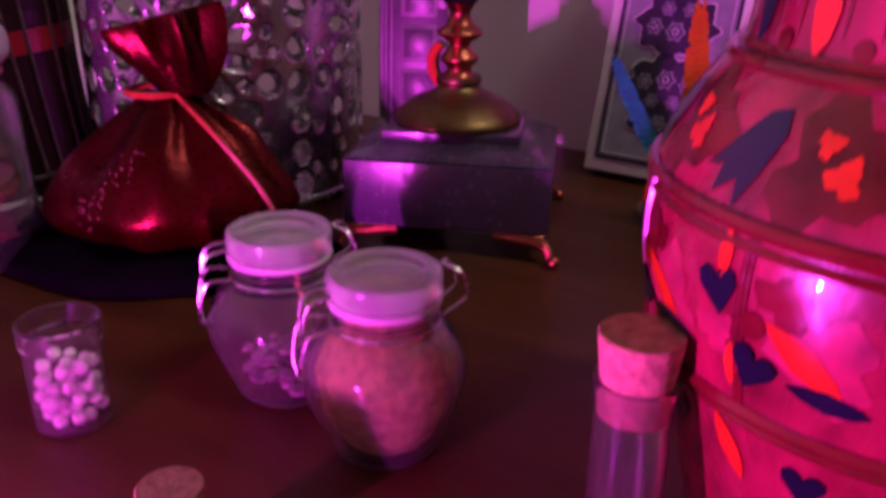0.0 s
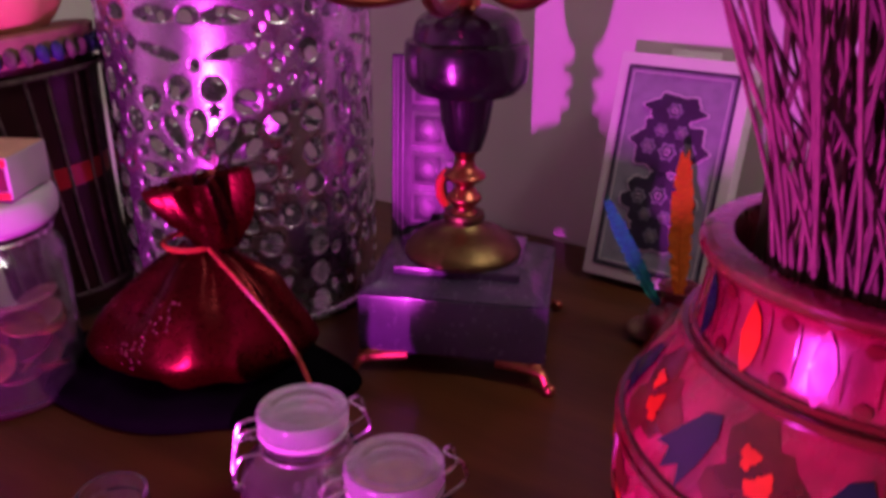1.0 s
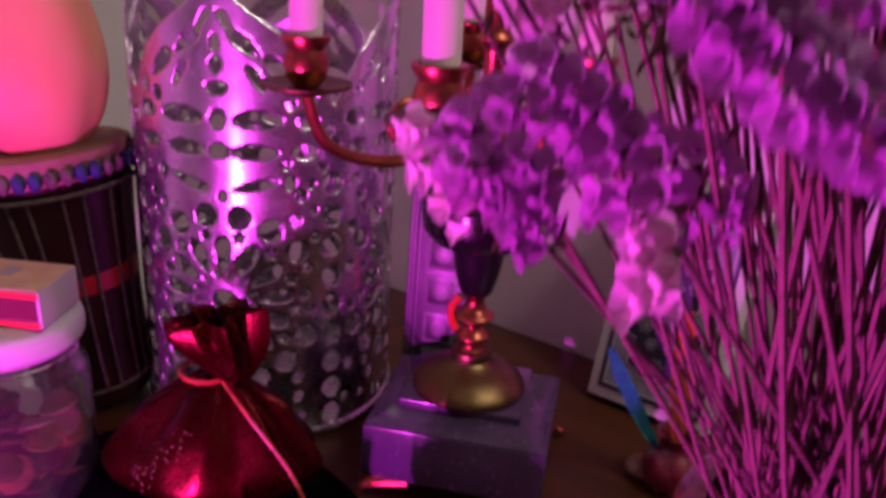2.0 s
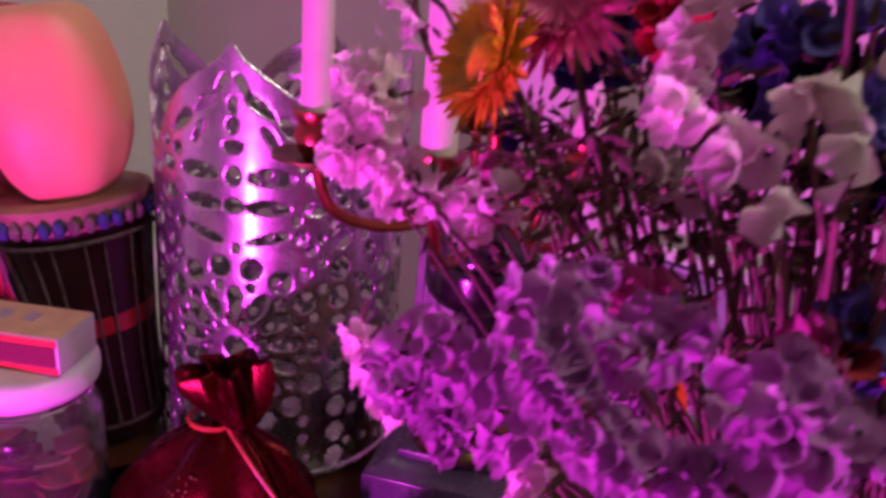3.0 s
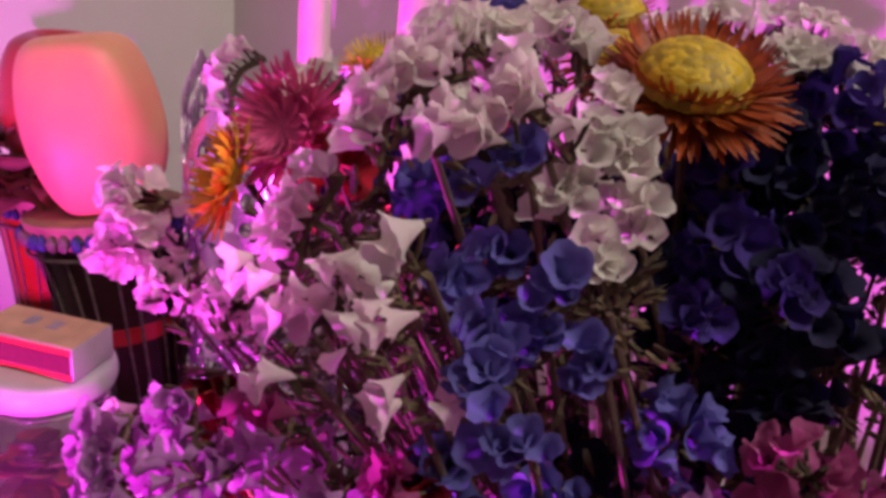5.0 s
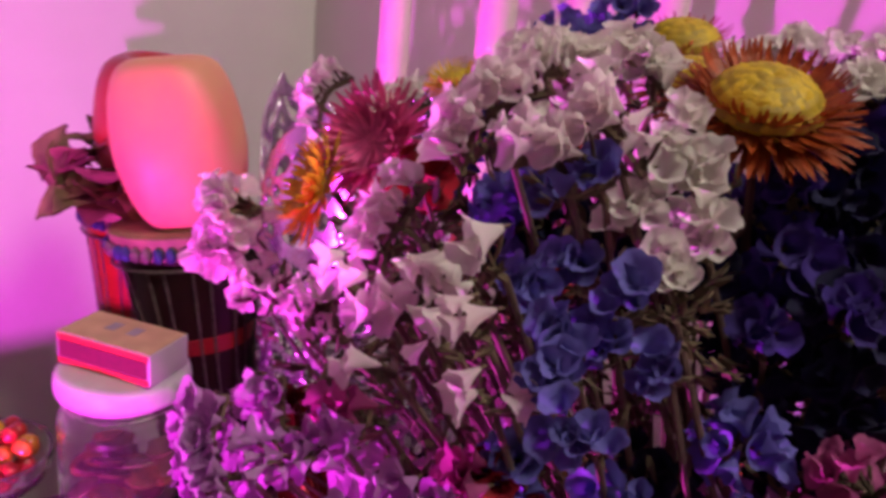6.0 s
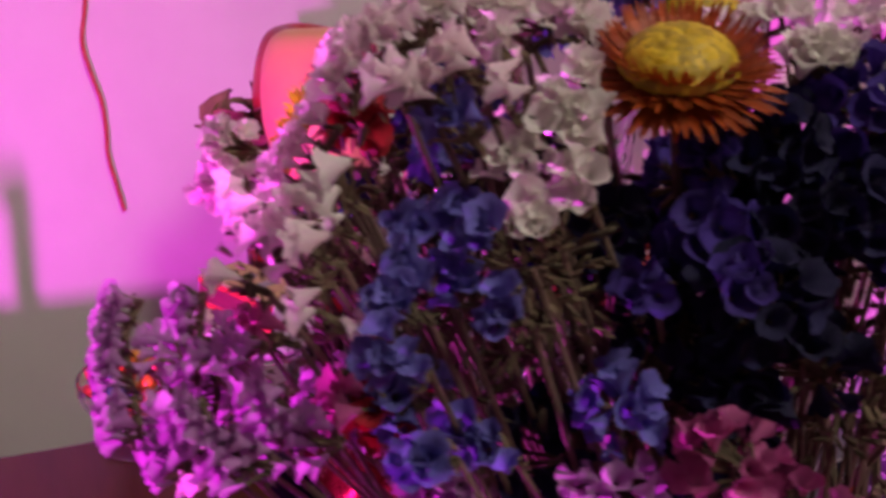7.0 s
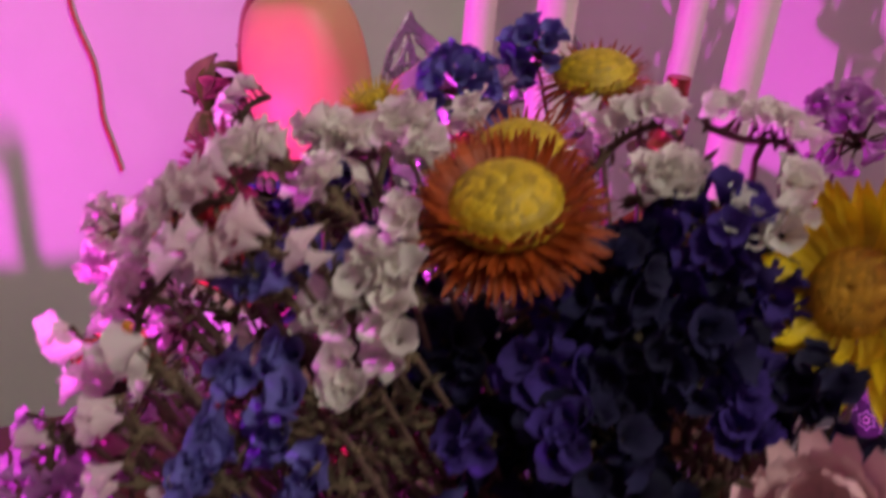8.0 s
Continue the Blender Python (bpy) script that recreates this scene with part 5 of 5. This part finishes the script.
cyme("blue", 6, (0.0567, 0.1146, 0.3012), (0.0526, 0.1134, 0.2994), (0.0496, 0.1122, 0.2977))
cyme("blue", 5, (0.0572, 0.1025, 0.2949), (0.0574, 0.1014, 0.2915))
cyme("blue", 5, (0.0549, 0.0990, 0.2923), (0.0524, 0.0978, 0.2908))
cyme("blue", 4, (0.0646, 0.0955, 0.2959), (0.0655, 0.0950, 0.2942), (0.0636, 0.0941, 0.2923))
cyme("blue", 5, (0.0604, 0.0909, 0.2910), (0.0591, 0.0901, 0.2898))
cyme("blue", 5, (0.0598, 0.0873, 0.2882), (0.0616, 0.0866, 0.2862))
cyme("blue", 6, (0.0614, 0.0835, 0.2848), (0.0640, 0.0834, 0.2840), (0.0655, 0.0830, 0.2830))
cyme("blue", 5, (0.0675, 0.0948, 0.2877), (0.0706, 0.0947, 0.2871))
cyme("blue", 6, (0.0637, 0.0943, 0.2875), (0.0620, 0.0952, 0.2903))
cyme("blue", 6, (0.0684, 0.0823, 0.2768), (0.0699, 0.0816, 0.2748))
cyme("blue", 8, (0.0659, 0.0918, 0.2715), (0.0683, 0.0944, 0.2721), (0.0709, 0.0943, 0.2698))
cyme("violet", 8, (0.0175, 0.1296, 0.2819), (0.0201, 0.1296, 0.2798), (0.0220, 0.1307, 0.2823))
cyme("violet", 7, (0.0774, 0.1222, 0.3052), (0.0796, 0.1209, 0.3010))
cyme("violet", 7, (0.0810, 0.1306, 0.3043), (0.0856, 0.1318, 0.3034))
cyme("violet", 7, (0.0903, 0.1309, 0.2990), (0.0944, 0.1313, 0.2977), (0.0969, 0.1340, 0.3019))
cyme("violet", 8, (0.0993, 0.1256, 0.2984), (0.1019, 0.1239, 0.2949), (0.1043, 0.1231, 0.2932))
cyme("violet", 6, (0.0776, 0.1068, 0.2877), (0.0797, 0.1096, 0.2894))
cyme("violet", 6, (0.0864, 0.1116, 0.2911), (0.0889, 0.1138, 0.2926))
cyme("pink", 9, (0.0031, 0.1117, 0.2552), (0.0040, 0.1102, 0.2521), (0.0070, 0.1089, 0.2485), (0.0104, 0.1078, 0.2457), size=0.0020)
cyme("lilac", 19, (0.0087, 0.1069, 0.2546), (0.0125, 0.1061, 0.2519), (0.0158, 0.1047, 0.2487), (0.0184, 0.1029, 0.2456), size=0.0017, wide=2.0)
cyme("lilac", 19, (0.0140, 0.0957, 0.2639), (0.0189, 0.0953, 0.2617), (0.0229, 0.0939, 0.2586), (0.0249, 0.0908, 0.2537), size=0.0017, wide=2.0)
cyme("lilac", 30, (0.0266, 0.0804, 0.2783), (0.0261, 0.0786, 0.2742), (0.0286, 0.0770, 0.2711), (0.0319, 0.0754, 0.2687), (0.0355, 0.0736, 0.2666), size=0.0014, wide=2.0)
cyme("magenta", 6, (0.0324, 0.0928, 0.2719), (0.0384, 0.0926, 0.2729), size=0.0020)
cyme("magenta", 6, (0.0493, 0.0902, 0.2701), (0.0530, 0.0920, 0.2710), size=0.0020)
cyme("pink", 9, (0.0043, 0.1216, 0.2726), (0.0081, 0.1237, 0.2719), (0.0128, 0.1246, 0.2679), (0.0160, 0.1248, 0.2648), size=0.0020)
cyme("lilac", 16, (0.0326, 0.0789, 0.2736), (0.0360, 0.0843, 0.2727), (0.0380, 0.0889, 0.2740), size=0.0017, wide=2.0)
cyme("lilac", 16, (0.0428, 0.0745, 0.2745), (0.0460, 0.0747, 0.2705), (0.0505, 0.0780, 0.2674), size=0.0017, wide=2.0)
cyme("lilac", 16, (0.0450, 0.0833, 0.2728), (0.0486, 0.0834, 0.2685), (0.0525, 0.0871, 0.2671), size=0.0017, wide=2.0)
cyme("pink", 9, (0.0259, 0.0940, 0.2539), (0.0274, 0.0915, 0.2499), (0.0273, 0.0893, 0.2466), size=0.0020)
cyme("lilac", 14, (0.0348, 0.0780, 0.2657), (0.0388, 0.0762, 0.2648), (0.0421, 0.0748, 0.2647), size=0.0014, wide=2.0)
cyme("lilac", 14, (0.0287, 0.0878, 0.2779), (0.0298, 0.0862, 0.2725), (0.0320, 0.0840, 0.2675), size=0.0014, wide=2.0)
cyme("pink", 9, (0.0357, 0.1139, 0.2819), (0.0393, 0.1128, 0.2791), (0.0438, 0.1120, 0.2818), size=0.0020)
# rounder heads between them
sprig("magenta", 0.0183, 0.1415, 0.2682, 9, .0055)
for x, y, z, n, spread in ((0.0033, 0.1200, 0.2840, 14, 0.0062), (0.0018, 0.1205, 0.2775, 14, 0.0062), (0.0090, 0.1200, 0.2730, 8, 0.0050), (0.0185, 0.1195, 0.2720, 9, 0.0056)):
    sprig("pink", x, y, z, n, spread, 0.0019, (-0.35, -0.8, 0.15))
sprig("lilac", .0140, .1080, .2535, 12, .0080)
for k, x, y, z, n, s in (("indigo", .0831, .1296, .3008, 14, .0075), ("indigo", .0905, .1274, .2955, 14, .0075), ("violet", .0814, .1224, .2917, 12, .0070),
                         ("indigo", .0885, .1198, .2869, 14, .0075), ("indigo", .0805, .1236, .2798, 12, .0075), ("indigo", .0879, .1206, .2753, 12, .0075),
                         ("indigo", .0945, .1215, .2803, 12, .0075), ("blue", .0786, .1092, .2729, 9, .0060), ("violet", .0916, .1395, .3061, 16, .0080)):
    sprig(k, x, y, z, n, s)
# heads further back, over the rim of the bouquet
for k, x, y, z, n, s in (("blue", .0420, .1580, .3090, 14, .0078), ("blue", .0480, .1700, .3150, 11, .0062)):
    sprig(k, x, y, z, n, s)
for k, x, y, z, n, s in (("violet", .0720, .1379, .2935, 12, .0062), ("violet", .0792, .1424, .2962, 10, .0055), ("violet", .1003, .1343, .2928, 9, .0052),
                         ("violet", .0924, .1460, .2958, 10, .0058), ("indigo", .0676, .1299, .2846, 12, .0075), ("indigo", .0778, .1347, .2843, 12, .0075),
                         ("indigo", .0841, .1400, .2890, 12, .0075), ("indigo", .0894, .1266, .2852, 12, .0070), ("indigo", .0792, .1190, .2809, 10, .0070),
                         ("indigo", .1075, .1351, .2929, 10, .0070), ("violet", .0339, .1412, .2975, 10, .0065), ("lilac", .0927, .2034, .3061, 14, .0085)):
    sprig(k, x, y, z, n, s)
for k, x, y, z, n, s in (("crimson", 0.0368, 0.1110, 0.2961, 7, .0046), ("blue", .0574, .0982, .2700, 9, .0055), ("lilac", .0340, .1150, .2500, 12, .0085), ("indigo", .0700, .1150, .2600, 14, .0090),
                         ("indigo", .0900, .1250, .2600, 14, .0095), ("lilac", .0600, .1080, .2520, 12, .0080), ("magenta", .1000, .1180, .2620, 12, .0080)):
    sprig(k, x, y, z, n, s)

sprig("violet", .0300, .1350, .2900, 10, .0060)
for k, x, y, z, n, q in (("magenta", .0923, .1096, .2720, 8, .0070), ("lilac", .0822, .1072, .2640, 8, .0070), ("indigo", .0950, .1300, .2960, 14, .0080), ("indigo", .0700, .1200, .2900, 12, .0070),
                         ("violet", .0980, .1420, .2990, 12, .0062), ("blue", .0480, .1180, .2930, 10, .0065), ("indigo", .0840, .1330, .3000, 12, .0070)):
    sprig(k, x, y, z, n, q)

sprig("crimson", .0555, .0978, .2673, 7, .0058)
strawflower(.0737, .1210, .3095, (0.05, -0.36, 0.85), 0.0122, SYEL, SORA, "dried strawflower with yellow middle and rust-orange bracts", 0.57, 0.66, count=84, droop=0.14, broad=0.105)
strawflower(.0245, .1235, .2972, (-0.20, -0.85, 0.30), 0.0128, SPNK, SPNK, "dried hot pink strawflower", 0.18, 0.5, count=36, droop=-0.05, layers=5, broad=0.11)
strawflower(.0165, .1215, .2895, (-0.75, -0.55, 0.30), 0.0098, SYB, SOR2, "small dried orange and yellow strawflower", 0.36, 0.5, count=34, broad=0.17)
strawflower(.1068, .1430, .3036, (-0.30, -0.75, 0.40), 0.0145, SOR2, SYB, "dried bright yellow strawflower with open bracts", 0.40, 0.4, droop=-0.10, count=26, broad=0.17)
strawflower(.1125, .1195, .2905, (-0.25, -0.45, 0.75), 0.0110, SPAL, SPAL, "dried pale pink strawflower with broad rounded bracts", 0.22, 0.40, count=14, broad=0.30, droop=-0.7)
strawflower(.0585, .1720, .3125, (-0.05, -0.25, 0.9), 0.0110, SYEL, SORA, "dried strawflower with yellow middle and dark orange bracts", 0.64, 0.6, droop=0.4)
strawflower(.0220, .1600, .3020, (-0.2, -0.3, 0.85), 0.0075, SYEL, SYEL, "small dried yellow strawflower", 0.50, 0.5)
strawflower(.0640, .1400, .3090, (-0.05, -0.25, 0.9), 0.0100, SYEL, SORA, "dried strawflower with yellow middle and orange bracts", 0.62, 0.6, droop=0.4)


def foliage(x, y, z, n, spread, seed):
    """Dry, narrow leaves and twigs between the flower heads."""
    rnd = random.Random(seed)
    t = thing("dried_foliage", (x, y, z), "dry green-brown twig with narrow leaves in the vase", "dried foliage", "dried foliage in the vase")
    head = Vector((x, y, z))
    part("stem", tube(curve([p - head for p in stem_path(head, rnd)], 6), 0.0006, 0.0004, 6), STEM, t)
    leaves = bmesh.new()
    for k in range(n):
        d = Vector((rnd.gauss(0, 1), rnd.gauss(0, 1), rnd.gauss(0.2, 1))).normalized()
        bract_blades(leaves, d * spread * rnd.uniform(0.1, 0.7), d.to_track_quat("Z", "Y").to_matrix(), rnd.uniform(0.0018, 0.0034))
    tagged(part("leaf_tuft", leaves, BRACT, t, "narrow dry green-brown leaves"), kind="stuff")


for k, (x, y, z) in enumerate(((.040, .106, .290), (.056, .112, .296), (.062, .108, .290), (.030, .110, .284), (.022, .128, .281), (.066, .118, .285), (.075, .128, .295),
                               (.052, .108, .275), (.030, .100, .268), (.044, .100, .262), (.062, .104, .270), (.078, .116, .270), (.092, .128, .288), (.012, .118, .272), (.060, .130, .306), (.084, .146, .308), (.040, .125, .300),
                               (.098, .134, .280), (.070, .100, .290))):
    foliage(x, y, z, 16, 0.008, 500 + k)
for k, (x, y, z) in enumerate(((0.0347, 0.1240, 0.2788), (0.0433, 0.1215, 0.2748), (0.0504, 0.1247, 0.2727), (0.0356, 0.1155, 0.2740), (0.0262, 0.1159, 0.2764), (0.0642, 0.1177, 0.2698), (0.0701, 0.1272, 0.2719), (0.0803, 0.1230, 0.2693), (0.0408, 0.1077, 0.2661), (0.0283, 0.1070, 0.2705), (0.0563, 0.1103, 0.2645), (0.0894, 0.1234, 0.2667), (0.0433, 0.1159, 0.2712), (0.0492, 0.1205, 0.2773), (0.0350, 0.1156, 0.2761), (0.0671, 0.1150, 0.2727), (0.0503, 0.1171, 0.2757), (0.0604, 0.1221, 0.2723))):
    foliage(x, y, z, 31, 0.013, 600 + k)
for k, (x, y, z) in enumerate(((0.0999, 0.1364, 0.2846), (0.0969, 0.1340, 0.2804), (0.0949, 0.1310, 0.2753), (0.1006, 0.1323, 0.2757), (0.0989, 0.1288, 0.2702), (0.1027, 0.1348, 0.2802), (0.0901, 0.1319, 0.2792))):
    foliage(x, y, z, 34, 0.014, 700 + k)


for k, (x, y, z) in enumerate(((0.0265, 0.1428, 0.2652), (0.0318, 0.1443, 0.2765), (0.0205, 0.1487, 0.2748), (0.0344, 0.1346, 0.2687))):
    foliage(x, y, z, 34, 0.013, 800 + k)


for k, (x, y, z) in enumerate(((0.0681, 0.1058, 0.2880), (0.0676, 0.1070, 0.2832), (0.0416, 0.1243, 0.2952), (0.0399, 0.1221, 0.2890), (0.0351, 0.1199, 0.2878))):
    foliage(x, y, z, 40, 0.012, 900 + k)
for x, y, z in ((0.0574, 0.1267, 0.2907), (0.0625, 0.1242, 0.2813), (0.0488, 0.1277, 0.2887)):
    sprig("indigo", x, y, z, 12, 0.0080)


def bare_stems():
    """Straight dry stems that rise from the neck into the flowers."""
    rnd = random.Random(77)
    for k in range(75):
        tx, ty, tz = rnd.uniform(0.045, 0.140), rnd.uniform(0.105, 0.190), rnd.uniform(0.225, 0.262)
        a, r = rnd.uniform(0, 6.3), 0.035 * rnd.random() ** 0.5
        foot = Vector((VX + 0.6 * r * math.cos(a), VY + 0.6 * r * math.sin(a), 0.02))
        neck = NECK + Vector((r * math.cos(a), r * math.sin(a), 0))
        top = Vector((tx, ty, tz)).lerp(neck + Vector((0, 0, 0.12)), 0.35)
        t = thing("bare_stem", foot, "straight dry brown flower stem in the vase", "stem", "bare stems in the vase")
        mid = neck.lerp(top, 0.5) + Vector((rnd.uniform(-0.003, 0.003), rnd.uniform(-0.003, 0.003), 0))
        part("stalk", tube(curve([p - foot for p in (foot, neck, mid, top)], 5), rnd.uniform(0.0014, 0.0026), 0.0010, 7, flat=rnd.uniform(0.4, 0.9)), STEM, t)


bare_stems()
